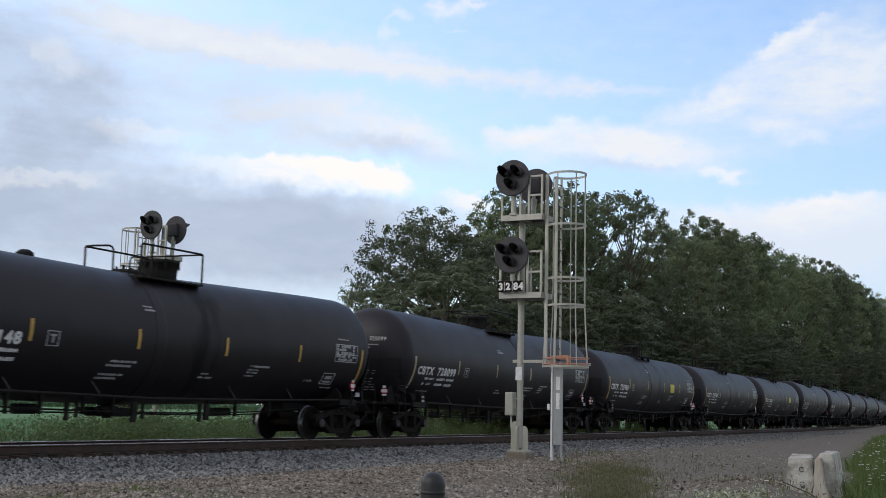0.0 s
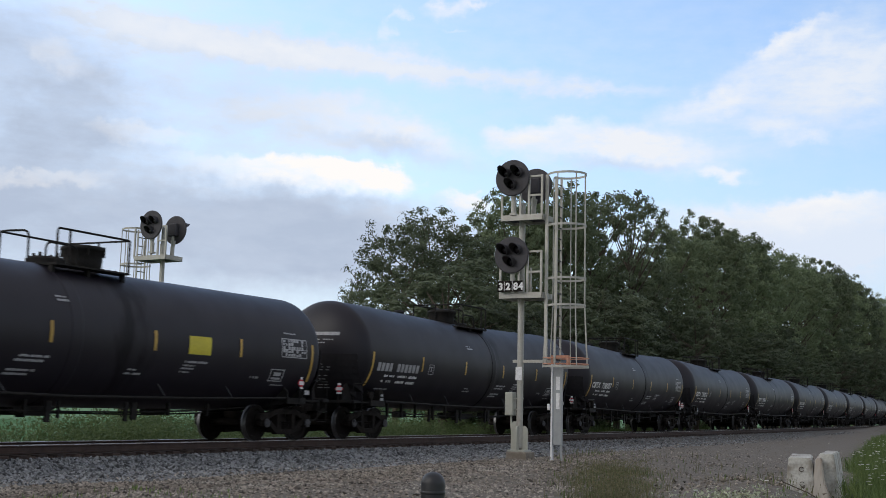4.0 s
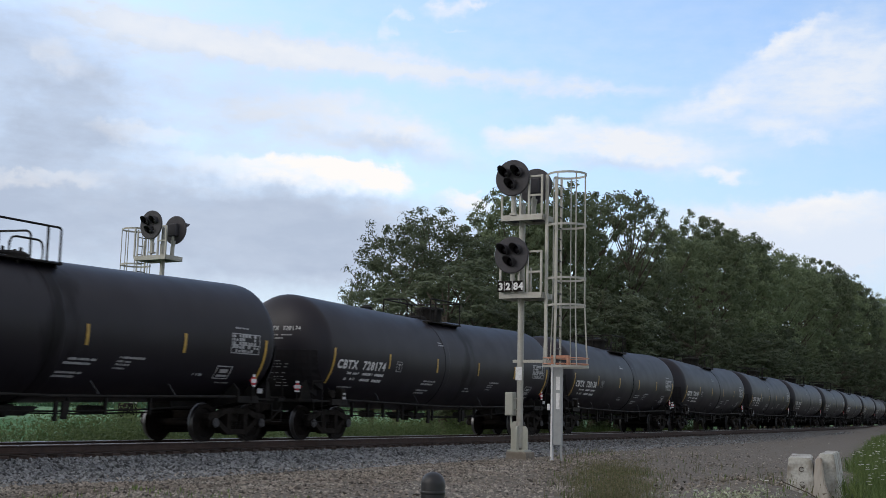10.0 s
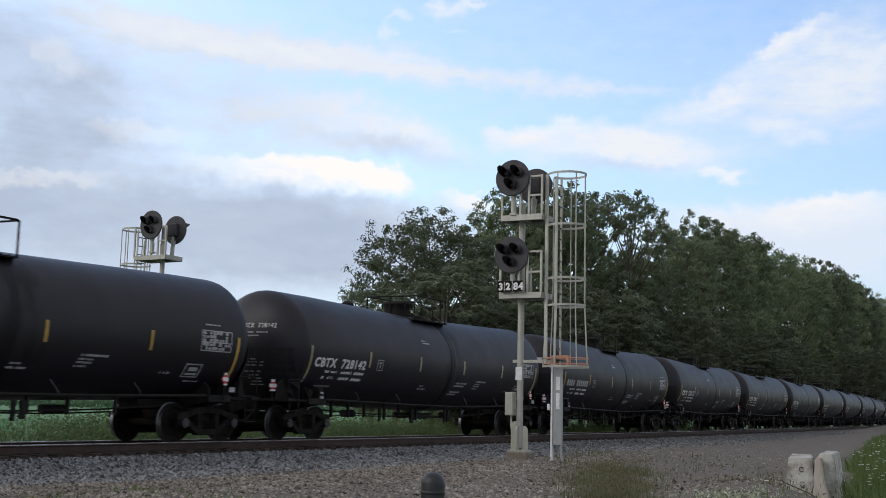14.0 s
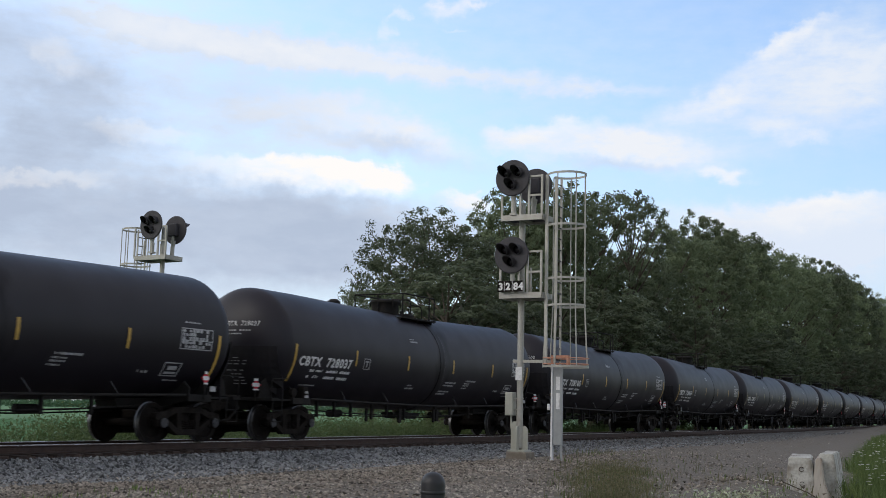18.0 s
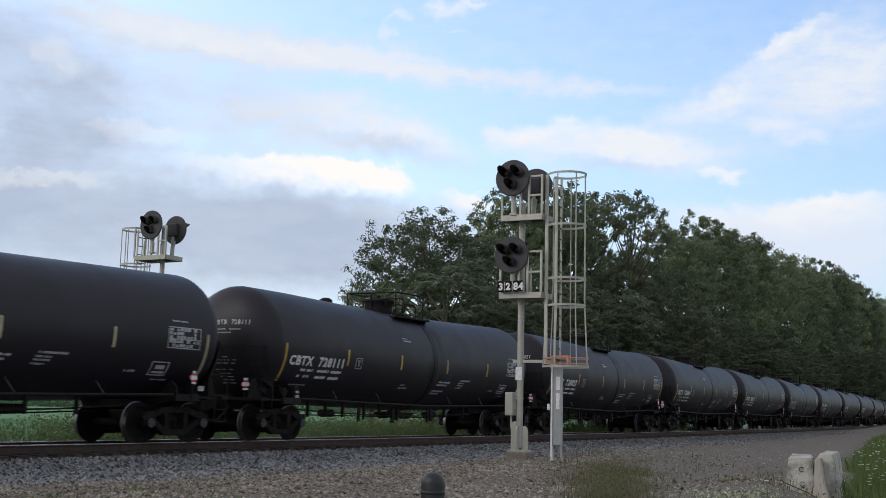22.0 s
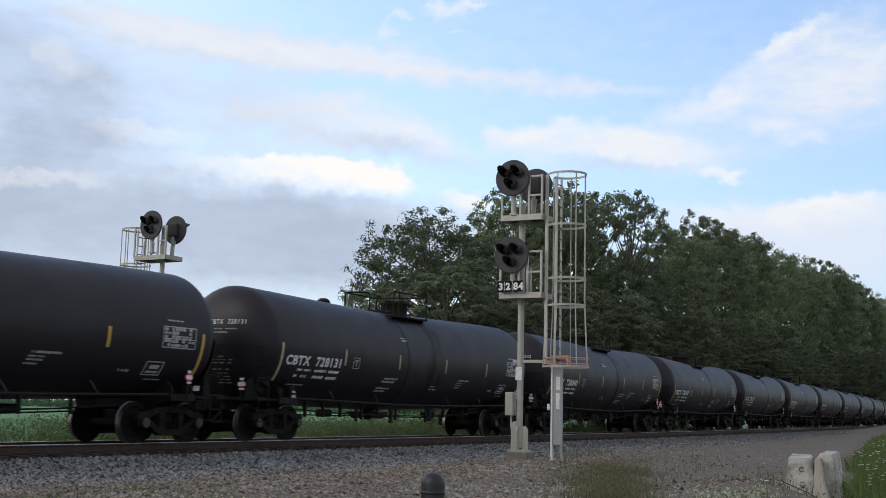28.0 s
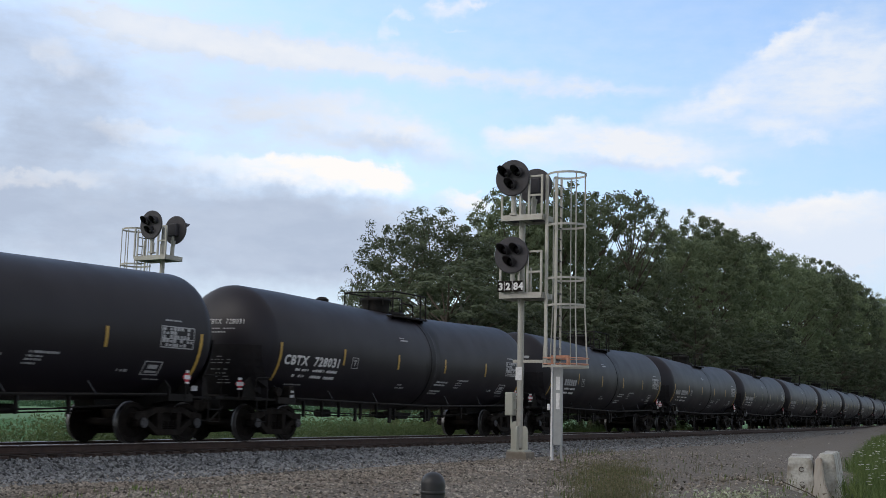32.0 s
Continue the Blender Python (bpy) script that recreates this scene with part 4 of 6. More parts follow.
    x0, x1, z0, z1 = 6.17, 7.27, 2.14, 2.63
    for a, b, c, d in ((x0, x1, z0, z0 + 0.025), (x0, x1, z1 - 0.025, z1), (x0, x0 + 0.025, z0, z1), (x1 - 0.025, x1, z0, z1), (x0, x1, z0 + 0.2, z0 + 0.22)):
        shell_strip(bm, a, b, c, d, nz=2, nx=3)
    for i in range(5):
        for j in range(9):
            if rng.random() < 0.82:
                x, z = x0 + 0.045 + j * 0.115, z0 + 0.035 + i * 0.09
                shell_strip(bm, x, x + rng.choice((0.075, 0.095, 0.105)), z, z + rng.choice((0.055, 0.07, 0.075)), nz=1)
    tagged(part("test_table", bm, M_FAINT, car, "framed white test data table"), kind="stuff")
    bm = bmesh.new()
    for a, b, c, d, l in ((5.85, 6.42, 1.52, 1.545, 0), (5.85, 6.42, 1.805, 1.83, 0), (5.85, 5.88, 1.52, 1.83, 0), (6.39, 6.42, 1.52, 1.83, 0),
                          (6.0, 6.3, 1.66, 1.75, 0), (5.95, 6.33, 1.57, 1.62, 0)):
        shell_strip(bm, a, b, c, d, nz=2)
    part("hazard_box", bm, M_FAINT, car, "small framed white marking")
    bm = bmesh.new()
    for a, b, c, d in ((-4.13, -3.8, 1.99, 2.01), (-4.13, -3.8, 2.28, 2.3), (-4.13, -4.105, 1.99, 2.3), (-3.825, -3.8, 1.99, 2.3), (-4.05, -3.88, 2.19, 2.23), (-3.99, -3.94, 2.06, 2.19)):
        shell_strip(bm, a, b, c, d, nz=2)
    part("shield_mark", bm, M_FAINT, car, "small framed white marking")
    ink = random.Random(5)
    bm = bmesh.new()
    for z, w in ((2.1, 0.3), (2.02, 0.62), (1.94, 0.66), (1.78, 0.72), (1.68, 0.44), (1.6, 0.46), (1.52, 0.34), (1.44, 0.42)):
        head_bar_y = 0.05 + w / 2 - 0.42
        n = max(4, int(w / 0.055))
        c = -TANK_HALF - 0.11
        w *= 0.9
        pts = []
        for i in range(n + 1):
            y = head_bar_y - w * i / n
            x = c - HEAD_D * math.sqrt(max(0.02, 1 - (y * y + (z - 2.47) ** 2) / 1.62 ** 2))
            pts.append((bm.verts.new((x, y, z)), bm.verts.new((x, y, z + 0.026))))
        for i, ((a, b), (d, e)) in enumerate(zip(pts, pts[1:])):
            if i % 4 != 3 and ink.random() < 0.85:
                bm.faces.new((a, d, e, b))
    bmesh.ops.delete(bm, geom=[v for v in bm.verts if not v.link_faces], context="VERTS")
    tagged(part("shield_data", bm, M_SHIELDINK, car, "small white data lettering"), kind="stuff")
    bm = bmesh.new()
    for z, w in ((2.81, 0.68), (2.72, 0.46)):
        for i in range(int(w / 0.085)):
            if ink.random() < 0.85:
                head_bar(bm, 0.02 - i * 0.085, z, 0.06, 0.035)
    tagged(part("head_data", bm, M_FAINT, car, "small white data lettering"), kind="stuff")
    # placards in holders by both ends
    for x, y, z in ((7.15, -1.46, 1.5), (-8.5, -0.95, 1.42)):
        holder = bmesh.new()
        q = 0.1 if x > 0 else 0.085
        box(holder, x - q, x + q, y - 0.012, y + 0.012, z - q, z + q, 0.0)
        bmesh.ops.rotate(holder, cent=(x, y, z), matrix=Matrix.Rotation(radians(45), 3, "Y"), verts=holder.verts)
        if x < 0:
            bmesh.ops.rotate(holder, cent=(x, y, z), matrix=Matrix.Rotation(radians(-55), 3, "Z"), verts=holder.verts)
        h = part("placard", holder, M_RED, car, "hazard placard in a diamond holder")
        bm = bmesh.new()
        box(bm, x - q, x + q, y - 0.02, y - 0.016, z - 0.045, z + 0.05)
        box(bm, x - 0.05, x + 0.05, y - 0.02, y - 0.016, z + 0.1, z + 0.16)
        box(bm, x - 0.07, x + 0.07, y - 0.02, y - 0.016, z - 0.14, z - 0.1)
        if x < 0:
            bmesh.ops.rotate(bm, cent=(x, y, z), matrix=Matrix.Rotation(radians(-55), 3, "Z"), verts=bm.verts)
        part("placard_panel", bm, M_WHITE, h)
        bm = bmesh.new()
        rod(bm, (x, y + 0.02, 1.0), (x, y + 0.02, z), 0.02, 6)
        part("placard_post", bm, M_STEEL, h)
    for a, b, c, d in ((7.36, 7.56, 1.2, 1.32), (-6.98, -6.82, 1.12, 1.19), (-6.96, -6.84, 1.24, 1.3)):
        bm = bmesh.new()
        box(bm, a, b, -1.44, -1.42, c, d)
        part("routing_card", bm, M_FAINT, car, "small white routing card")
    bm = bmesh.new()
    box(bm, -7.0, -6.78, -1.4, -1.2, 1.08, 1.42, 0.03)
    part("brake_valve", bm, M_TRUCK, car)
    bm = bmesh.new()
    rod(bm, (-7.4, -1.38, 1.25), (-7.4, -1.28, 1.25), 0.12, 12)
    rod(bm, (-7.4, -1.3, 1.25), (-7.4, -1.3, 1.08), 0.03, 8)
    part("hand_brake_wheel", bm, M_TRUCK, car)
    return car


TRAVEL = ((0, 0.0), (1, 0.71), (2, 1.38), (3, 1.94), (4, 2.5), (5, 3.03), (6, 3.46), (7, 3.43), (8, 3.79), (9, 4.19), (10, 4.54), (11, 4.84), (12, 5.13),
          (13, 5.41), (14, 5.64), (15.5, 5.97), (17, 6.23), (19, 6.51), (21, 6.73), (23, 6.84), (25, 6.91), (28, 6.95), (30, 7.0), (32, 7.02))
FIRST = 2.96  # the middle of the second car at the start
NUMBERS = ("728148 728099 725980 725748 726020 - 728057 728018 728066 728093 728160 728174 728138 728155 728132 728142 - 728151 728012 728037 728100 "
           "728035 728070 728111 728027 728080 728165 - 728169 728131 728040 728109 728123 728031").split()
TURNED = {0, 2, 3, 4, 8, 11, 14, 18, 28, 29}
PANELLED = {2, 4}
OLDER = {2, 3, 4}


PALE_TAPES = {}


def pale_copy(me):
    if me.name not in PALE_TAPES:
        c = me.copy()
        c.materials.clear()
        c.materials.append(M_PALETAPE)
        PALE_TAPES[me.name] = c
    return PALE_TAPES[me.name]


def mark_car(car, k):
    if k % 7 == 1:
        # this car's tape has the pale gleam of a slanting view as its colour
        for o in car.children:
            if o.name.startswith(("reflective_stripe", "end_stripe")):
                o.data = pale_copy(o.data)
    KNEE[0], LEVEL[0] = -0.82 if k in TURNED else 0.72, k in OLDER
    number = NUMBERS[k] if k < len(NUMBERS) else "-"
    if number == "-":
        bm = bmesh.new()
        for i in range(11):
            if i != 4:
                shell_strip(bm, -7.27 + i * 0.232, -7.1 + i * 0.232, 1.99, 2.23, nz=2, nx=1)
        tagged(part("number_stencil", bm, M_FAINT, car, "white reporting number"), kind="stuff")
        bm = bmesh.new()
        head_bar(bm, 0.15, 2.95, 0.95, 0.1)
        part("head_number", bm, M_FAINT, car, "white reporting number")
        return
    text = "CBTX  " + number
    stencil("number_stencil", text, 0.235, 2.6, lambda u, v: on_tank(-7.37 + u + 0.05 * v, 1.99 + v, lift=0.014), M_WHITE, car, 0.014)
    stencil("head_number", text, 0.13, 1.05, lambda u, v: on_head(0.2 - u, 2.95 + v), M_WHITE, car, 0.0)
    if k in PANELLED:
        bm = bmesh.new()
        shell_strip(bm, 2.62, 3.4, 2.04, 2.46, nz=4)
        p = part("yellow_panel", bm, M_YPANEL, car, "bright yellow rectangular marking")


made_cars, firsts = [], {}
for k in range(47):
    sort = (k in TURNED, k in OLDER)
    if sort not in firsts:
        firsts[sort] = build_car(*sort)
        made_cars.append(firsts[sort])
    else:
        made_cars.append(copy_thing(firsts[sort], pose(0, 0, 0)))
for k, c in enumerate(made_cars):
    mark_car(c, k)
    c.matrix_basis = line_pose(FIRST + (k - 1) * CAR_LEN)


def travelled(t):
    """Metres run by the train after t seconds."""
    for (a, u), (b, v) in zip(TRAVEL, TRAVEL[1:]):
        if t <= b:
            return t * CAR_LEN + u + (v - u) * (t - a) / (b - a)
    return t * CAR_LEN + TRAVEL[-1][1]


def motions():
    for k, car in enumerate(made_cars):
        start = FIRST + (k - 1) * CAR_LEN
        walk(car, [(t, line_pose(start - t * CAR_LEN - extra)) for t, extra in TRAVEL])
        # the wheels turn while the car runs past the camera
        t0, t1 = (start - 14.0) / 18.5, (start + 22.0) / 18.3
        steps = [i / 30.0 for i in range(max(0, int(t0 * 30)), min(960, int(t1 * 30)) + 1)]
        if len(steps) < 2:
            continue
        zero = travelled(steps[0])
        for truck in car.children:
            if not truck.name.startswith("truck"):
                continue
            for ws in truck.children:
                if not ws.name.startswith("wheelset"):
                    continue
                home = ws.matrix_basis.copy()
                rows = []
                if steps[0] > 0:
                    rows.append((0.0, home))
                for t in steps:
                    rows.append((t, home @ Matrix.Rotation(-(travelled(t) - zero) / 0.457, 4, "Y")))
                if steps[-1] < 32.0:
                    rows.append((32.0, rows[-1][1]))
                walk(ws, rows)


# ---- signal masts ----
def signal_head(mast, x, y, z, facing, stem, dep=0.44):
    """A round black background with three hooded lenses; facing: 1 looks back down the line, -1 the other way."""
    f = -facing  # local y to which it looks
    root = bmesh.new()
    lathe(root, [(0.0, 0.02), (0.49, 0.02), (0.515, 0.0), (0.515, -0.03), (0.49, -0.05), (0.0, -0.06)], 48, pose(0, 0, 0, -90 * f, 0, 0))
    head = part("signal_head", recalc(root), M_BLACKSIG, mast, "round matt black signal head with three hooded lenses")
    head.matrix_basis = pose(x, y, z)
    bm = bmesh.new()
    box(bm, -0.2, 0.2, -0.12 - 0.1 * f, 0.12 - 0.1 * f, -0.24, 0.22, 0.04)
    part("lamp_case", bm, M_BLACKSIG, head)
    for dx, dz in ((-0.19, 0.15), (0.19, 0.15), (0.0, -0.19)):
        bm = bmesh.new()
        n, r = 20, 0.14
        rings = []
        for rr in (r, r - 0.012):
            a = [bm.verts.new((dx + rr * math.cos(t), f * 0.02, dz + rr * math.sin(t))) for t in [math.pi * 2 * k / n for k in range(n)]]
            b = [bm.verts.new((dx + rr * math.cos(t), f * (0.02 + dep * (0.12 + 0.88 * max(0.0, (1 + math.sin(t)) / 2))), dz + rr * math.sin(t)))
                 for t in [math.pi * 2 * k / n for k in range(n)]]
            rings.append((a, b))
        (a, b), (c, d) = rings
        for k in range(n):
            j = (k + 1) % n
            bm.faces.new((a[k], a[j], b[j], b[k]))
            bm.faces.new((c[k], d[k], d[j], c[j]))
            bm.faces.new((b[k], b[j], d[j], d[k]))
        hood = part("hood", bm, M_BLACKSIG, head)
        bm = bmesh.new()
        lathe(bm, [(0.0, 0.03), (0.06, 0.026), (0.124, 0.0), (0.0, -0.01)], 20, pose(dx, f * 0.024, dz, -90 * f, 0, 0))
        part("lens", recalc(bm), M_LENS, hood, "dark unlit glass lens", True)
    bm = bmesh.new()
    rod(bm, (0, -0.12 * f, -0.45 - stem), (0, -0.12 * f, -0.2), 0.05, 12)
    rod(bm, (0, -0.1 * f, -0.68), (0, -0.1 * f, -0.4), 0.05, 12, 0.1)
    rod(bm, (0, -0.12 * f, -0.45 - stem), (0, -0.12 * f, -0.42 - stem * 0.4), 0.075, 12)
    box(bm, -0.09, 0.09, -0.12 * f - 0.09, -0.12 * f + 0.09, -0.5 - stem, -0.44 - stem)
    part("head_bracket", bm, M_SILVER, head)
    return head


def platform(mast, x0, x1, z, rail_x0, rail_x1, rail_top, posts):
    """A grated working platform with angle-iron edges and a framed railing."""
    y0, y1 = -0.42, 0.42
    bm = bmesh.new()
    for y in (y0, y1):
        box(bm, x0, x1, y - 0.03, y + 0.03, z - 0.08, z + 0.08)
    for x in (x0, (x0 + x1) / 2, x1):
        box(bm, x - 0.03, x + 0.03, y0 + 0.03, y1 - 0.03, z - 0.079, z + 0.079)
    deck = part("platform", bm, M_SILVER, mast, "silver platform edge of steel channel")
    bm = bmesh.new()
    n = int((x1 - x0) / 0.05)
    for k in range(1, n):
        x = x0 + (x1 - x0) * k / n
        box(bm, x - 0.006, x + 0.006, y0, y1, z - 0.02, z + 0.02)
    for k in range(1, 8):
        y = y0 + (y1 - y0) * k / 8
        box(bm, x0, x1, y - 0.006, y + 0.006, z - 0.021, z + 0.021)
    part("grating", bm, M_CAP, deck)
    for y in (y0,):
        bm = bmesh.new()
        h = rail_top - z
        for x in (rail_x0, rail_x1):
            box(bm, x - 0.028, x + 0.028, y - 0.028, y + 0.028, z, rail_top)
        for zz in (rail_top - 0.03, z + h * 0.52):
            box(bm, rail_x0, rail_x1, y - 0.024, y + 0.024, zz - 0.026, zz + 0.026)
        part("railing", bm, M_SILVER, deck)
    for x, top in posts:
        for y in (y0, y1):
            bm = bmesh.new()
            box(bm, x - 0.025, x + 0.025, y - 0.025, y + 0.025, z, top)
            part("post", bm, M_SILVER, deck)


def caged_ladder(mast, x, z0, z1, side, hoops, flare_z):
    """A ladder inside a hooped safety cage that widens at its foot."""
    lad = thing_part("ladder", mast)
    for y in (-0.2, 0.2):
        bm = bmesh.new()
        box(bm, x - 0.03, x + 0.03, y - 0.012, y + 0.012, z0, z1)
        part("stringer", bm, M_SILVER, lad)
    n = int((z1 - z0) / 0.305)
    first = None
    for k in range(n):
        if first is None:
            bm = bmesh.new()
            rod(bm, (0, -0.19, 0), (0, 0.19, 0), 0.018, 6)
            first = part("rung", bm, M_CAP, lad)
            first.matrix_basis = pose(x, 0, z0 + 0.2)
        else:
            share("rung", first, lad, pose(x, 0, z0 + 0.2 + k * 0.305))
    cage = thing_part("safety_cage", mast)

    def ring_pts(z, n=22):
        r = 0.54 + (0.09 * (flare_z - z) / max(0.1, flare_z - z0) if z < flare_z else 0.0)
        cx = x + side * 0.25
        return [(cx + r * math.cos(t) * side, r * 0.95 * math.sin(t), z) for t in [math.pi * (-0.86 + 1.72 * k / n) for k in range(n + 1)]]

    for z in hoops:
        bm = bmesh.new()
        pts = ring_pts(z)
        rows = []
        for p in pts:
            q = Vector((p[0] - (x + side * 0.25), p[1], 0)).normalized() * 0.006
            rows.append([bm.verts.new((p[0] + sg * q.x, p[1] + sg * q.y, p[2] + dz)) for sg, dz in ((1, -0.03), (1, 0.03), (-1, 0.03), (-1, -0.03))])
        for u, v in zip(rows, rows[1:]):
            for k in range(4):
                bm.faces.new((u[k], u[(k + 1) % 4], v[(k + 1) % 4], v[k]))
        bm.faces.new(rows[0]), bm.faces.new(list(reversed(rows[-1])))
        recalc(bm)
        part("hoop", bm, M_SILVER, cage)
    for k in (0, 4, 8, 11, 14, 18, 22):
        bm = bmesh.new()
        levels = sorted(set([min(hoops), flare_z, max(hoops)]))
        for a, b in zip(levels, levels[1:]):
            pa, pb = ring_pts(a)[k], ring_pts(b)[k]
            rod(bm, pa, pb, 0.017, 6)
        part("cage_bar", bm, M_SILVER, cage)
    return lad


def thing_part(name, parent):
    """A part that only holds sub-parts."""
    o = new(name)
    o.empty_display_size = 0.1
    o.parent = parent
    return o


def bar_text(parent, name, text, x, y, z, h, mat):
    vs, fs = letters(text, h, 0.012)
    me = mesh_from(name, [(x + v[0], y, z + v[1]) for v in vs], fs, mat)
    ob = new(name, me)
    ob.parent = parent
    return ob


def near_mast():
    g = -0.30
    m = thing("signal_mast", pose(2.225, 33.32, g, 0, 0, -27.5), "tall silver steel signal mast with black heads and caged ladder", "signal mast", "trackside signals")

    def Z(z):
        return z - g

    bm = bmesh.new()
    rod(bm, (0, 0, Z(0.5)), (0, 0, Z(6.75)), 0.09, 20)
    rod(bm, (0, 0, Z(-0.1)), (0, 0, Z(0.5)), 0.105, 20)
    part("mast_tube", bm, M_SILVER, m)
    bm = bmesh.new()
    box(bm, -0.28, 0.34, -0.3, 0.3, Z(-0.6), Z(-0.2), 0.03)
    part("foundation", bm, M_DIRTCONC, m, "stained concrete foundation block")
    bm = bmesh.new()
    box(bm, -0.26, 0.26, -0.24, 0.24, Z(-0.2), Z(-0.15), 0.01)
    part("base_plate", bm, M_CASE, m)
    for turn, top in ((0, 0.5), (90, 0.5), (180, 0.62), (270, 0.5)):
        bm = bmesh.new()
        slab(bm, [(0.06, Z(-0.15)), (0.25, Z(-0.15)), (0.25, Z(top - 0.14)), (0.23, Z(top - 0.06)), (0.17, Z(top)), (0.06, Z(top))], -0.025, 0.025)
        bmesh.ops.rotate(bm, cent=(0, 0, 0), matrix=Matrix.Rotation(radians(turn), 3, "Z"), verts=bm.verts)
        part("base_fin", recalc(bm), M_CASE, m, "beige steel gusset at the mast foot")
    bm = bmesh.new()
    box(bm, -0.4, -0.16, -0.13, 0.13, Z(0.78), Z(1.42), 0.02)
    case = part("junction_box", bm, M_CASE, m, "small beige metal junction box")
    bm = bmesh.new()
    box(bm, -0.385, -0.175, -0.142, -0.132, Z(0.8), Z(1.4), 0.004)
    part("box_door", bm, M_CASE, case)
    bm = bmesh.new()
    tube(bm, [(-0.26, 0, Z(0.8)), (-0.25, 0, Z(0.5)), (-0.21, 0, Z(0.2)), (-0.2, 0, Z(-0.2))], 0.03, 8)
    part("conduit", bm, M_CASE, case)
    bm = bmesh.new()
    for z in (0.95, 1.25):
        box(bm, -0.22, 0.1, -0.02, 0.02, Z(z) - 0.02, Z(z) + 0.02)
    part("clamp", bm, M_CASE, case)
    bm = bmesh.new()
    box(bm, -0.095, 0.095, -0.115, -0.1, Z(1.75), Z(2.12), 0.004)
    part("notice_plate", bm, M_WHITE, m, "white notice plate on the mast")
    # arm from mast to ladder
    bm = bmesh.new()
    box(bm, -0.22, 1.0, -0.03, 0.03, Z(2.24), Z(2.32))
    part("ladder_arm", bm, M_SILVER, m)
    platform(m, -0.46, 0.78, Z(6.26), 0.38, 0.77, Z(7.44), [(-0.44, Z(6.9)), (0.12, Z(6.95))])
    platform(m, -0.48, 0.78, Z(4.08), 0.36, 0.77, Z(5.32), [(-0.46, Z(4.85)), (0.1, Z(4.95))])
    for x in (0.85,):
        bm = bmesh.new()
        box(bm, x - 0.04, x + 0.04, -0.27, -0.2, Z(2.2), Z(7.46))
        part("ladder_post", bm, M_SILVER, m)
    caged_ladder(m, 1.1, Z(2.12), Z(7.4), 1, [Z(2.13), Z(3.8), Z(4.54), Z(6.02), Z(7.46)], Z(3.8))
    signal_head(m, -0.09, -0.52, Z(7.38), 1, 0.55)
    signal_head(m, -0.09, -0.52, Z(5.2), 1, 0.5)
    signal_head(m, 0.18, 0.5, Z(7.3), -1, 0.45)
    # number board below the lower head
    bm = bmesh.new()
    box(bm, -0.46, 0.29, -0.6, -0.58, Z(4.17), Z(4.47))
    board = part("number_board", bm, M_TRUCK, m, "black number board with white figures")
    for txt, x in (("3", -0.43), ("2", -0.21), ("84", 0.02)):
        bar_text(board, "figure", txt, x, -0.606, Z(4.225), 0.195, M_WHITE)
    for x in (-0.255, -0.015):
        bm = bmesh.new()
        box(bm, x - 0.008, x + 0.008, -0.608, -0.602, Z(4.19), Z(4.45))
        part("divider", bm, M_WHITE, board)
    # locked guard over the ladder's foot
    bm = bmesh.new()
    box(bm, 0.99, 1.26, -0.05, 0.05, Z(0.02), Z(2.12), 0.008)
    guard = part("ladder_guard", bm, M_GUARD, m, "plain grey ladder guard panel")
    bm = bmesh.new()
    box(bm, 0.955, 1.0, -0.09, 0.03, Z(-0.5), Z(2.2))
    part("guard_post", bm, M_WHITE, guard)
    bm = bmesh.new()
    box(bm, 1.2, 1.25, 0.0, 0.05, Z(-0.5), Z(0.05))
    part("guard_leg", bm, M_GUARD, guard)
    for z0, z1 in ((1.5, 1.86), (0.98, 1.42)):
        bm = bmesh.new()
        box(bm, 1.1, 1.2, -0.062, -0.054, Z(z0), Z(z1))
        part("warning_label", bm, M_WHITE, guard, "faded white warning label")
    bm = bmesh.new()
    box(bm, 0.86, 0.93, -0.12, -0.06, Z(0.95), Z(1.12), 0.01)
    part("padlock", bm, M_WHITE, guard)
    for z in (2.36, 2.2):
        bm = bmesh.new()
        pts = [(1.35 + 0.63 * math.cos(t), 0.56 * math.sin(t), Z(z)) for t in [math.pi * (-0.9 + 1.8 * k / 24) for k in range(25)]]
        tube(bm, pts, 0.016, 6)
        part("orange_ring", bm, M_ORANGE, m, "faded orange ring round the cage foot")
    bm = bmesh.new()
    for x in (0.97, 1.42):
        box(bm, x - 0.03, x + 0.03, -0.06, 0.06, Z(2.14), Z(2.44))
    box(bm, 0.97, 1.42, -0.055, 0.055, Z(2.36), Z(2.44))
    part("orange_hasp", bm, M_ORANGE, m, "faded orange hasp")


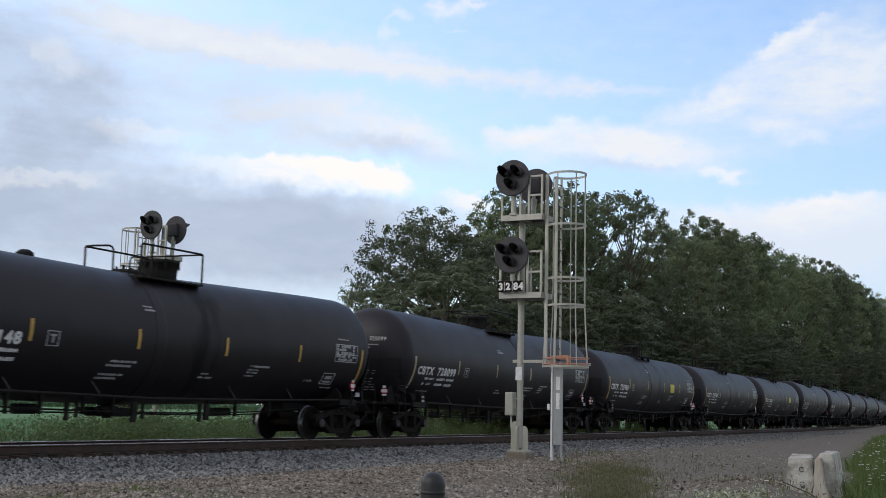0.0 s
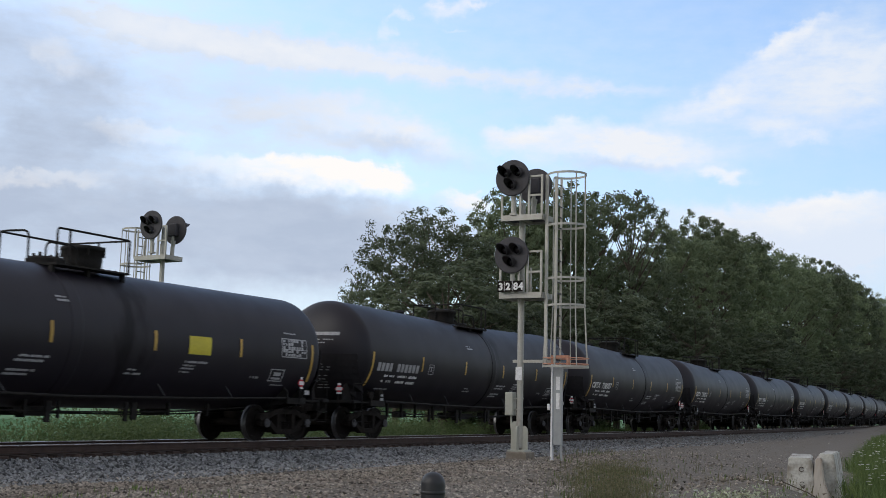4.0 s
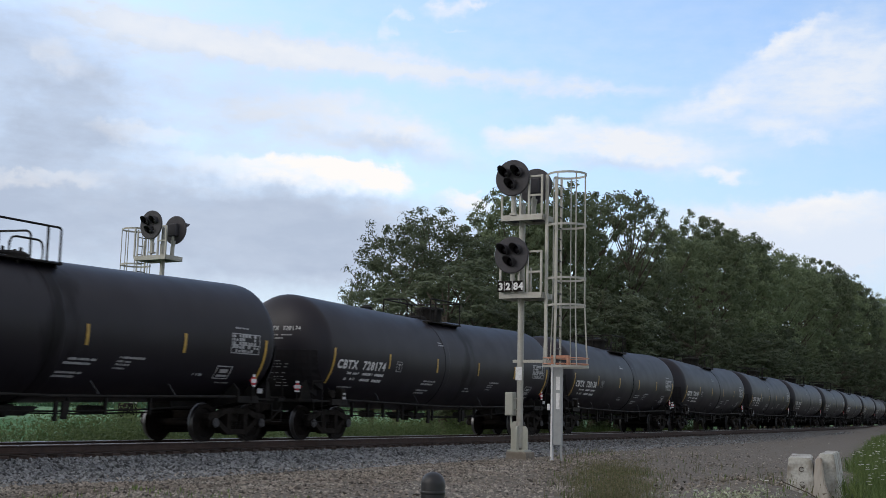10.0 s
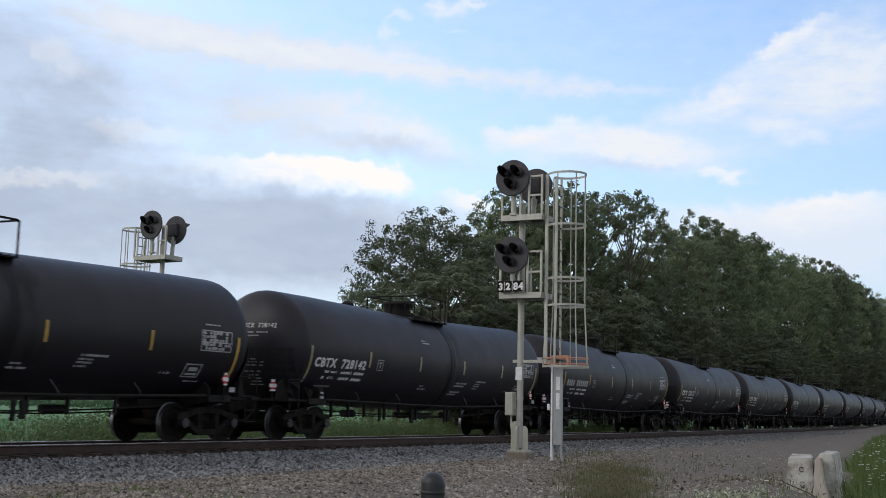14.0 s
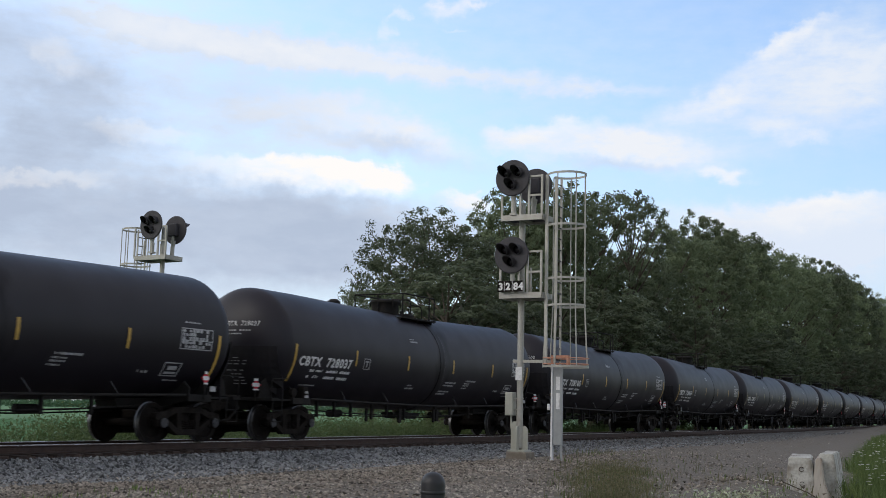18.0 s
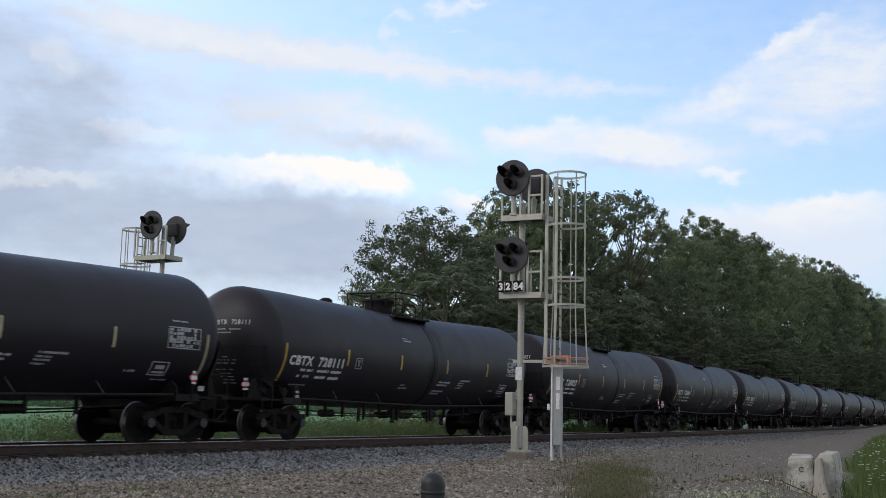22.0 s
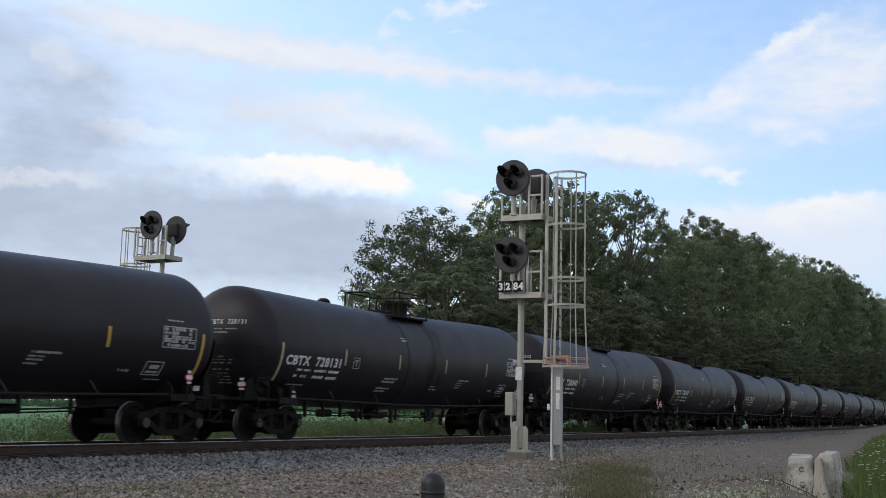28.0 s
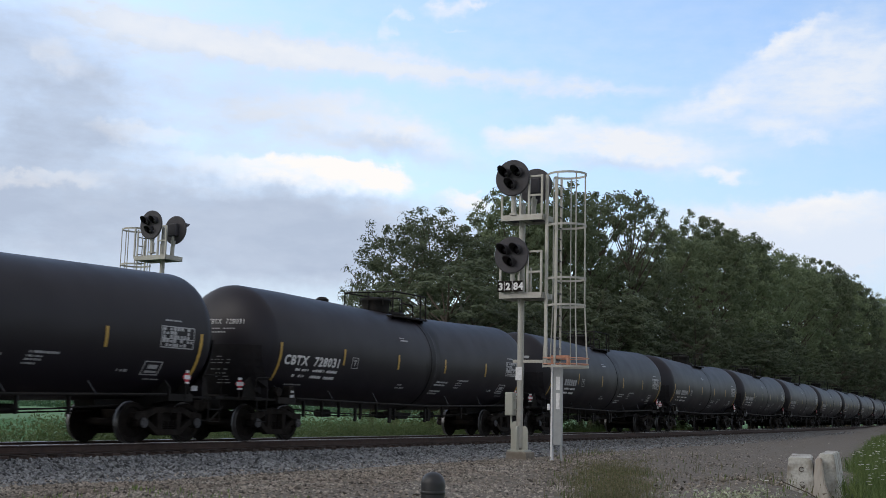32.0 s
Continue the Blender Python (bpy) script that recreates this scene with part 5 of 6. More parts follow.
def far_mast():
    g = -0.62
    m = thing("signal_mast", pose(-9.93, 42.0, g, 0, 0, -30.0), "silver signal mast with two black heads beyond the track", "signal mast", "trackside signals")

    def Z(z):
        return z - g

    bm = bmesh.new()
    rod(bm, (0, 0, 0.0), (0, 0, Z(7.1)), 0.085, 20)
    part("mast_tube", bm, M_SILVER, m)
    bm = bmesh.new()
    box(bm, -0.35, 0.35, -0.35, 0.35, -0.2, 0.2, 0.03)
    part("foundation", bm, M_CONC, m, "concrete foundation block")
    platform(m, -0.94, 0.52, Z(5.98), 0.14, 0.5, Z(7.1), [(-0.96, Z(7.05)), (-0.5, Z(6.6))])
    caged_ladder(m, -1.04, Z(2.0), Z(7.05), -1, [Z(2.0), Z(3.2), Z(4.5), Z(5.8), Z(7.08)], Z(3.2))
    signal_head(m, -0.2, -0.46, Z(7.14), 1, 0.5, 0.28)
    signal_head(m, 0.12, 0.46, Z(7.06), -1, 0.5)
    bm = bmesh.new()
    box(bm, -1.16, -1.08, -0.04, 0.04, Z(-0.62), Z(2.2), 0.008)
    part("ladder_leg", bm, M_SILVER, m, "slim silver ladder post")
    # equipment cabinet at its foot
    c = thing("relay_cabinet", pose(-10.66, 41.2, -0.62, 0, 0, -30), "weathered dark relay cabinet on a concrete pad", "cabinet")
    bm = bmesh.new()
    box(bm, -0.24, 0.24, -0.22, 0.22, 0.14, 1.5, 0.02)
    body = part("cabinet_body", bm, M_TRUCK, c)
    bm = bmesh.new()
    box(bm, -0.21, 0.21, -0.235, -0.222, 0.18, 1.46, 0.004)
    part("cabinet_door", bm, M_TRUCK, c)
    bm = bmesh.new()
    box(bm, -0.4, 0.4, -0.35, 0.35, -0.1, 0.14, 0.02)
    part("pad", bm, M_CONC, c, "pale concrete pad")


near_mast()
far_mast()


# ---- plants, stones and small trackside things ----
def quads_mesh(name, pts, mat):
    """A mesh of loose four-cornered leaves: pts has the shape (n, 4, 3)."""
    n = len(pts)
    me = bpy.data.meshes.new(name)
    me.vertices.add(n * 4)
    me.vertices.foreach_set("co", np.ascontiguousarray(pts, dtype=np.float32).ravel())
    me.loops.add(n * 4)
    me.loops.foreach_set("vertex_index", np.arange(n * 4, dtype=np.int32))
    me.polygons.add(n)
    me.polygons.foreach_set("loop_start", np.arange(0, n * 4, 4, dtype=np.int32))
    me.update()
    me.validate()
    me.materials.append(mat)
    return me


def unit(v):
    return v / np.maximum(1e-9, np.linalg.norm(v, axis=-1, keepdims=True))


def leaves(rng, centres, size, up=0.3, facing=None, loose=1.0):
    """Pointed leaves about the given centres, turned at random or about the way they face."""
    n = len(centres)
    nrm = rng.normal(size=(n, 3)) * loose + np.array([0, 0, up])
    nrm = unit(nrm if facing is None else nrm + facing)
    a = unit(np.cross(nrm, unit(rng.normal(size=(n, 3)))))
    b = np.cross(nrm, a)
    s = size * rng.uniform(0.6, 1.3, (n, 1))
    bend = nrm * s * rng.uniform(-0.25, 0.25, (n, 1))
    return np.stack([centres - a * s, centres - b * s * 0.45 + bend, centres + a * s, centres + b * s * 0.45 + bend], 1)


def crown_points(rng, clumps, per, height, radius, base, round_top):
    """Clump centres in an uneven dome-shaped crown, leaf centres round them, and the way each leaf faces."""
    cs, rs = [], []
    ph = rng.uniform(0, 6.28, 6)
    top = 0.5 if round_top else 0.42
    while len(cs) < clumps:
        d = unit(rng.normal(size=3))
        d[2] = math.copysign(abs(d[2]) ** (0.7 if round_top else 0.85), d[2])
        bumps = (math.sin(d[0] * 5 + ph[0]) * math.cos(d[1] * 4 + ph[1]) + math.sin(d[2] * 6 + ph[2]) * math.cos(d[0] * 7 + ph[3]) + 0.7 * math.sin(d[1] * 11 + ph[4]) * math.cos(d[2] * 9 + ph[5]))
        f = (rng.uniform(0.5, 1.0) ** 0.45) * (0.9 + 0.085 * bumps) * (1.07 if rng.random() < 0.07 else 1.0)
        wide = abs(d[2]) ** 1.5 * (0.12 if d[2] > 0 else -0.2)
        z = base + (height - base) * (1 - top + (top if d[2] > 0 else 1 - top) * d[2] * f)
        cs.append((d[0] * f * radius * (1 + wide), d[1] * f * radius * (1 + wide), z))
        rs.append(rng.uniform(0.055, 0.1) * (radius + 1.5))
    cs, rs = np.array(cs), np.array(rs)
    idx = rng.integers(0, clumps, clumps * per)
    d = unit(rng.normal(size=(clumps * per, 3)))
    pts = cs[idx] + d * rs[idx][:, None] * (rng.uniform(0, 1, (clumps * per, 1)) ** 0.45) * np.array([1.0, 1.0, 0.75])
    return cs, pts, d + 0.9 * unit(pts * np.array([1.0, 1.0, 0.0]))


def tree_meshes(seed, height, radius, base, clumps, per, leaf, round_top=False, mat=None):
    rng = np.random.default_rng(seed)
    cs, pts, facing = crown_points(rng, clumps, per, height, radius, base, round_top)
    zt = np.percentile(pts[:, 2], 99.5)
    rt = np.percentile(np.hypot(pts[:, 0], pts[:, 1]), 96)
    for q in (cs, pts):
        q *= np.array([radius / rt, radius / rt, height / zt])
    crown = quads_mesh("crown", leaves(rng, pts, leaf, 0.6, facing, 0.55), mat or M_LEAF)
    bm = bmesh.new()
    top = Vector((rng.uniform(-0.5, 0.5), rng.uniform(-0.5, 0.5), height * 0.72))
    mid = Vector((rng.uniform(-0.25, 0.25), rng.uniform(-0.25, 0.25), height * 0.35))
    r0 = 0.018 * height
    rod(bm, (0, 0, -0.4), mid, r0, 10, r0 * 0.7)
    rod(bm, mid, top, r0 * 0.7, 8, r0 * 0.2)
    for k in rng.choice(len(cs), min(len(cs), 34), replace=False):
        c = Vector(cs[k])
        t = min(0.95, max(0.25, c.z / (height * 0.75) - rng.uniform(0.15, 0.35)))
        p = Vector((0, 0, 0)).lerp(mid, t / 0.5) if t < 0.5 else mid.lerp(top, (t - 0.5) / 0.5)
        knee = p.lerp(c, 0.5) + Vector((0, 0, -0.06 * (c - p).length))
        rod(bm, p, knee, r0 * 0.28, 5, r0 * 0.18)
        rod(bm, knee, c, r0 * 0.18, 5, 0.012)
    trunk = bpy.data.meshes.new("trunk")
    bm.to_mesh(trunk)
    bm.free()
    trunk.materials.append(M_BARK)
    return trunk, crown


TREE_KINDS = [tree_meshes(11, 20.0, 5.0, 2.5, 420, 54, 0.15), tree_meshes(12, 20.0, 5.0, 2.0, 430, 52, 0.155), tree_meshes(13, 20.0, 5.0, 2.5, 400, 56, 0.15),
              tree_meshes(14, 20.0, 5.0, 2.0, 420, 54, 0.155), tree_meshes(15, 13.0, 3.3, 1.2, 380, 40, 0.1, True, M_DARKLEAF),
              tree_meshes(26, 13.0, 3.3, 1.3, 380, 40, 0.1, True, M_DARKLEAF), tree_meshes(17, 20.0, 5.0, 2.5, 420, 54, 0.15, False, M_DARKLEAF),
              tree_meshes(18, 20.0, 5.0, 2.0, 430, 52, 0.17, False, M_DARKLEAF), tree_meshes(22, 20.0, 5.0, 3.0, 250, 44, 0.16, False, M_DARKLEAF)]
# low growth takes the darkened leaf colour in place of shade
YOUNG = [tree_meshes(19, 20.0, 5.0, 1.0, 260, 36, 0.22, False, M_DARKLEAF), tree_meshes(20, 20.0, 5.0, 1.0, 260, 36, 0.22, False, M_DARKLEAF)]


def plant_tree(kind, x, y, height, spread, turn, label="tall leafy broadleaf tree in full summer green"):
    trunk, crown = TREE_KINDS[kind] if kind >= 0 else YOUNG[-1 - kind]
    s = height / (13.0 if kind in (4, 5) else 20.0)
    w = spread / (3.3 if kind in (4, 5) else 5.0)
    t = thing("tree", Matrix.Translation((x, y, ground_z(x, y))) @ Matrix.Rotation(turn, 4, "Z") @ Matrix.Diagonal((w, w, s, 1)), label, "tree", "trees beyond the track")
    for nm, me in (("trunk", trunk), ("crown", crown)):
        o = new(nm, me)
        o.parent = t


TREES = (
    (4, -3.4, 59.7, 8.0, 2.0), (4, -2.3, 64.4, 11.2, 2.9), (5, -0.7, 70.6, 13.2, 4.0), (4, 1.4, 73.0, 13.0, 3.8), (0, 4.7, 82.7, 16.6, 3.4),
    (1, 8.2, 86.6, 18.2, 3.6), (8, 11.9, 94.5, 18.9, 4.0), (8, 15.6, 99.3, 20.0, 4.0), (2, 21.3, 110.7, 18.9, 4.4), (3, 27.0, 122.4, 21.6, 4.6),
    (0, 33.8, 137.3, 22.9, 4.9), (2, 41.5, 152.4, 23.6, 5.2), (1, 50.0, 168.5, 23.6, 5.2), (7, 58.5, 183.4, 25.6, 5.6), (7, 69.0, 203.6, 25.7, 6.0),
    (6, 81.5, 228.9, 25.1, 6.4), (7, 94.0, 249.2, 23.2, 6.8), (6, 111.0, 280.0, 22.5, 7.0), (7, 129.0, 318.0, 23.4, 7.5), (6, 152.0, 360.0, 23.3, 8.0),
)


def build_woods():
    rng = random.Random(21)
    for kind, x, y, h, r in TREES:
        plant_tree(kind, x, y, h, r, rng.uniform(0, 6.28))
    # the wood goes on behind the first row
    for i, (kind, x, y, h, r) in enumerate(TREES[3:]):
        if kind == 8:
            h *= 0.78
        for d in (1.08,):
            plant_tree((i + int(d * 10)) % 4, x * d + rng.uniform(0, 3), y * d + rng.uniform(-2, 2), h * rng.uniform(0.9, 1.0), r * 1.25, rng.uniform(0, 6.28))
    # low growth along its edge
    n = 0
    while n < 40:
        t = n / 40.0
        i = t * (len(TREES) - 5)
        a, b = TREES[int(i)], TREES[int(i) + 1]
        f = i - int(i)
        x, y = a[1] + (b[1] - a[1]) * f, a[2] + (b[2] - a[2]) * f
        d = rng.uniform(2.5, 6.0)
        plant_tree(-1 - n % 2, x + 0.9 * d, y - 0.45 * d, rng.uniform(4.5, 8.5) * (1 + 0.6 * t), rng.uniform(2.6, 3.8) * (1 + 0.5 * t), rng.uniform(0, 6.28),
                   "bushy young tree at the edge of the wood")
        n += 1


build_woods()


def blades(rng, base, height, width, lean=0.35):
    """Narrow grass blades as bent four-cornered leaves."""
    n = len(base)
    a = rng.uniform(0, 2 * math.pi, n)
    side = np.stack([np.cos(a), np.sin(a), np.zeros(n)], 1)
    out = np.stack([-np.sin(a), np.cos(a), np.zeros(n)], 1)
    h = (height * rng.uniform(0.5, 1.25, n))[:, None]
    w = (width * rng.uniform(0.6, 1.4, n))[:, None]
    up = np.array([0, 0, 1.0])
    midp = base + up * h * 0.55 + out * h * lean * 0.25
    tip = base + up * h + out * h * lean * rng.uniform(0.4, 1.2, (n, 1))
    return np.stack([base, midp - side * w, tip, midp + side * w], 1)


def scatter(rng, n, s0, s1, w0, w1):
    """Ground points between two distances from the track."""
    out = []
    for _ in range(n):
        x, y, _a = on_line(rng.uniform(s0, s1), rng.uniform(w0, w1))
        out.append((x, y, ground_z(x, y) - 0.02))
    return np.array(out)


def stuff(name, me, label, category):
    return tagged(new(name, me), label, category, kind="stuff")


def build_verges():
    rng = np.random.default_rng(5)
    pts = scatter(rng, 26000, -45, 15, -7.5, -3.6)
    stuff("tall_grass", quads_mesh("tall_grass", blades(rng, pts, 0.3, 0.012), M_VERGE), "uneven tall green grass along the far side of the track", "grass")
    # clumps of weeds in it
    cl = np.concatenate([scatter(rng, 26, -40, -14, -8.0, -4.6), scatter(rng, 150, -13, 16, -9.5, -4.2), scatter(rng, 90, 16, 70, -9.5, -6.0)])
    big = rng.uniform(0.6, 1.5, len(cl))
    idx = rng.integers(0, len(cl), 80000)
    off = rng.normal(size=(80000, 3)) * np.array([0.34, 0.34, 0.26]) + np.array([0, 0, 0.42])
    stuff("weed_bushes", quads_mesh("weed_bushes", leaves(rng, cl[idx] + off * big[idx][:, None], 0.055), M_WEED), "dark bushy weeds beyond the rails", "weeds")
    # crop rows in the field, low and even
    pts = scatter(rng, 30000, -70, 50, -40, -10)
    stuff("field_crop", quads_mesh("field_crop", leaves(rng, pts + np.array([0, 0, 0.3]), 0.13, 1.5), M_CROP), "even light green field crop", "crop")
    # a hedge line closes the field far off
    n = 16000
    far = []
    for _ in range(n):
        a = rng.uniform(-0.62, 0.1)
        d = rng.uniform(330, 345)
        far.append((d * math.sin(a), d * math.cos(a), rng.uniform(-0.6, 1.0) + 2.6 * rng.random() ** 2 * (0.6 + 0.4 * math.sin(a * 90))))
    stuff("far_hedge", quads_mesh("far_hedge", leaves(rng, np.array(far), 0.55), M_CROP), "pale green hedge line at the far edge of the field", "hedge")
    # meadow on the camera's side
    keep = []
    while len(keep) < 42000:
        x, y = rng.uniform(5.5, 40), rng.uniform(15, 90)
        if x / y > 0.42 or rng.random() > 30.0 / y * 0.9:
            continue
        if grass_amount(x, y) > 0.55:
            keep.append((x, y, ground_z(x, y) - 0.02))
    stuff("meadow_grass", quads_mesh("meadow_grass", blades(rng, np.array(keep), 0.4, 0.008, 0.6), M_GRASS), "fresh green roadside grass", "grass")
    # sparse weeds in the gravel before the track
    cl = []
    while len(cl) < 70:
        x, y = rng.uniform(1.6, 8.5), rng.uniform(17.5, 40)
        w = side_of(x, y)
        if w > 4.6 and 0.1 < x / y < 0.34 and rng.random() < (0.4 + noise.noise((x * 0.5, y * 0.5, 7))):
            cl.append((x, y, ground_z(x, y) - 0.02))
    cl = np.array(cl)
    idx = rng.integers(0, len(cl), 700)
    base = cl[idx] + rng.normal(size=(700, 3)) * np.array([0.3, 0.3, 0.0])
    stuff("dry_weeds", quads_mesh("dry_weeds", blades(rng, base, 0.22, 0.007), M_DRY), "sparse dry weeds growing through the gravel", "weeds")
    idx = rng.integers(0, len(cl), 300)
    base = cl[idx] + rng.normal(size=(300, 3)) * np.array([0.3, 0.3, 0.0])
    stuff("low_weeds", quads_mesh("low_weeds", blades(rng, base, 0.13, 0.012), M_GRASS), "low green weeds in the gravel", "weeds")


def build_rubble():
    rng = np.random.default_rng(12)
    # a low heap of broken earth and stone before the barriers, with withered leaves on it
    pts, lv = [], []
    for _ in range(420):
        x, y = rng.normal(6.0, 0.7), rng.normal(23.6, 1.1)
        pts.append((x, y, ground_z(x, y) + max(0.0, 0.2 - 0.13 * abs(x - 6.0)) * rng.random()))
    stuff("rubble", stones_mesh("rubble", np.array(pts), 0.036, M_BROWNSTONE, rng), "heap of broken brown rubble beside the barriers", "rubble")
    for _ in range(420):
        x, y = rng.normal(4.9, 0.55), rng.normal(19.8, 0.25)
        lv.append((x, y, ground_z(x, y) + rng.uniform(0.02, 0.17)))
    stuff("withered_leaves", quads_mesh("withered_leaves", leaves(rng, np.array(lv), 0.042, 1.2), M_PALE), "pale withered leaves and stalks on the rubble", "leaves")
    # a loose stand of thin weeds, half dry, beside the mast's foot
    stand = np.array([(yy * rng.normal(0.142, 0.014), yy, 0.0) for yy in rng.uniform(19.0, 29.0, 34)])
    for i in range(len(stand)):
        stand[i, 2] = ground_z(stand[i, 0], stand[i, 1]) - 0.01
    for nm, mat, cnt, hh, label in (("thin_dry_weeds", M_DRY, 1300, 0.24, "thin half-dry weeds in the gravel"), ("thin_green_weeds", M_GRASS, 1100, 0.18, "thin green weeds in the gravel")):
        idx = rng.integers(0, len(stand), cnt)
        q = stand[idx] + rng.normal(size=(cnt, 3)) * np.array([0.35, 0.4, 0.0])
        stuff(nm, quads_mesh(nm, blades(rng, q, hh, 0.006), mat), label, "weeds")
    idx = rng.integers(0, len(stand), 5200)
    q = stand[idx] + rng.normal(size=(5200, 3)) * np.array([0.3, 0.35, 0.0]) + np.array([0, 0, 1.0]) * rng.uniform(0.0, 0.36, (5200, 1))
    stuff("leafy_weeds", quads_mesh("leafy_weeds", leaves(rng, q, 0.02, 0.5), M_DRY), "loose leafy grey-green weeds in the gravel", "weeds")
    # stray low weeds near the foot of the picture's gravel
    base = np.array([(x, y, ground_z(x, y) - 0.01) for x, y in zip(rng.uniform(-5.5, 2.5, 60), rng.uniform(14.5, 18.5, 60))])
    idx = rng.integers(0, 60, 350)
    q = base[idx] + rng.normal(size=(350, 3)) * np.array([0.12, 0.12, 0.0])
    stuff("stray_weeds", quads_mesh("stray_weeds", blades(rng, q, 0.1, 0.009), M_GRASS), "small stray green weeds in the gravel", "weeds")


def wild_flower(x, y, h, seed):
    """A white umbel on a thin branching stalk."""
    rng = random.Random(seed)
    f = thing("wild_flower", pose(x, y, ground_z(x, y)), "white flat-topped wild flower on a thin green stalk", "flower", "white wild flowers")
    bm = bmesh.new()
    tip = Vector((rng.uniform(-0.08, 0.08), rng.uniform(-0.08, 0.08), h))
    tube(bm, [(0, 0, -0.05), (tip.x * 0.4, tip.y * 0.4, h * 0.5), tip], 0.006, 5)
    part("stalk", bm, M_GRASS, f)
    bm = bmesh.new()
    for k in range(12):
        a, r = k * 2.4, 0.009 * math.sqrt(k) * rng.uniform(0.8, 1.2)
        c = tip + Vector((r * math.cos(a), r * math.sin(a), 0.015 - r * 0.2))
        bmesh.ops.create_icosphere(bm, subdivisions=1, radius=rng.uniform(0.009, 0.014), matrix=Matrix.Translation(c) @ Matrix.Diagonal((1, 1, 0.5, 1)))
    part("flower_head", bm, M_FLOWER, f)


def stones_mesh(name, pts, size, mat, rng):
    """Angular broken stones: squashed, jittered eight-faced lumps."""
    n = len(pts)
    v = np.array([(1, 0, 0), (-1, 0, 0), (0, 1, 0), (0, -1, 0), (0, 0, 1), (0, 0, -1)], float)
    f = np.array([(0, 2, 4), (2, 1, 4), (1, 3, 4), (3, 0, 4), (2, 0, 5), (1, 2, 5), (3, 1, 5), (0, 3, 5)])
    s = size * rng.lognormal(0, 0.3, (n, 1, 1))
    vv = v[None] * rng.uniform(0.55, 1.15, (n, 6, 3)) + rng.uniform(-0.3, 0.3, (n, 6, 3))
    a = rng.uniform(0, 6.28, n)
    ca, sa = np.cos(a)[:, None], np.sin(a)[:, None]
    x, y = vv[:, :, 0] * ca - vv[:, :, 1] * sa, vv[:, :, 0] * sa + vv[:, :, 1] * ca
    vv = np.stack([x, y, vv[:, :, 2] * 0.7], 2) * s + pts[:, None, :]
    me = bpy.data.meshes.new(name)
    me.vertices.add(n * 6)
    me.vertices.foreach_set("co", vv.astype(np.float32).ravel())
    idx = (f[None] + (np.arange(n) * 6)[:, None, None]).astype(np.int32).ravel()
    me.loops.add(n * 24)
    me.loops.foreach_set("vertex_index", idx)
    me.polygons.add(n * 8)
    me.polygons.foreach_set("loop_start", np.arange(0, n * 24, 3, dtype=np.int32))
    me.update()
    me.materials.append(mat)
    return me


def bed_z(w, x, y):
    """Height of the ballast slope or of the ground beyond it."""
    if w < 1.62:
        return -0.25
    if w < 3.0:
        return max(ground_z(x, y), -0.25 - 0.18 * (w - 1.62) / 1.38)
    return max(ground_z(x, y), -0.43 - 0.19 * (w - 3.0) / 0.4)


def build_stones():
    rng = np.random.default_rng(8)

    def bed(n, s0, s1, w0, w1, thin):
        out = []
        while len(out) < n:
            s, w = rng.uniform(s0, s1), rng.uniform(w0, w1)
            if w > 1.6 and rng.random() < 0.75 * soft(s, -3.0, 14.0):
                continue
            x, y, _ = on_line(s, w)
            if abs(x / y) > 0.42 or rng.random() > min(1.0, (26.0 / y) ** 1.6) or rng.random() > thin(w) or (w > 5.0 and x / y > 0.15 and rng.random() < 0.7):
                continue
            out.append((x, y, bed_z(w, x, y)))
        return np.array(out)

    g = bed(44000, -24, 75, 1.56, 5.4, lambda w: 1.0 if w < 4.2 else 0.55)
    stuff("ballast_stones", stones_mesh("ballast_stones", g, 0.043, M_STONE, rng), "loose angular grey ballast stones", "stones")
    g = bed(34000, -26, 60, 3.9, 15.0, lambda w: 1.0 if 4.6 < w < 8.5 else 0.45)
    stuff("gravel_stones", stones_mesh("gravel_stones", g, 0.03, M_BROWNSTONE, rng), "brownish dusty gravel and pale chips", "stones")
    g = bed(9000, -22, 60, -2.6, -1.1, lambda w: 1.0)
    g[:, 2] = -0.27
    stuff("far_ballast_stones", stones_mesh("far_ballast_stones", g, 0.045, M_STONE, rng), "loose grey ballast stones beyond the rails", "stones")
    # the train's shade is in the colour of these stones, with the rust
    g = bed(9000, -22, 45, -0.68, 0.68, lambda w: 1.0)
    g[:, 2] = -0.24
    stuff("crib_stones", stones_mesh("crib_stones", g, 0.04, M_RUSTSHADESTONE, rng), "rust-brown ballast stones between the rails, coloured darker for the train's shade", "stones")
    # the same rust-and-shade colour fills the strip beside each rail
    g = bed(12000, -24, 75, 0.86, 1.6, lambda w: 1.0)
    stuff("shoulder_stones", stones_mesh("shoulder_stones", g, 0.042, M_RUSTSHADESTONE, rng), "rust-brown ballast stones over the tie ends, coloured darker for shade", "stones")


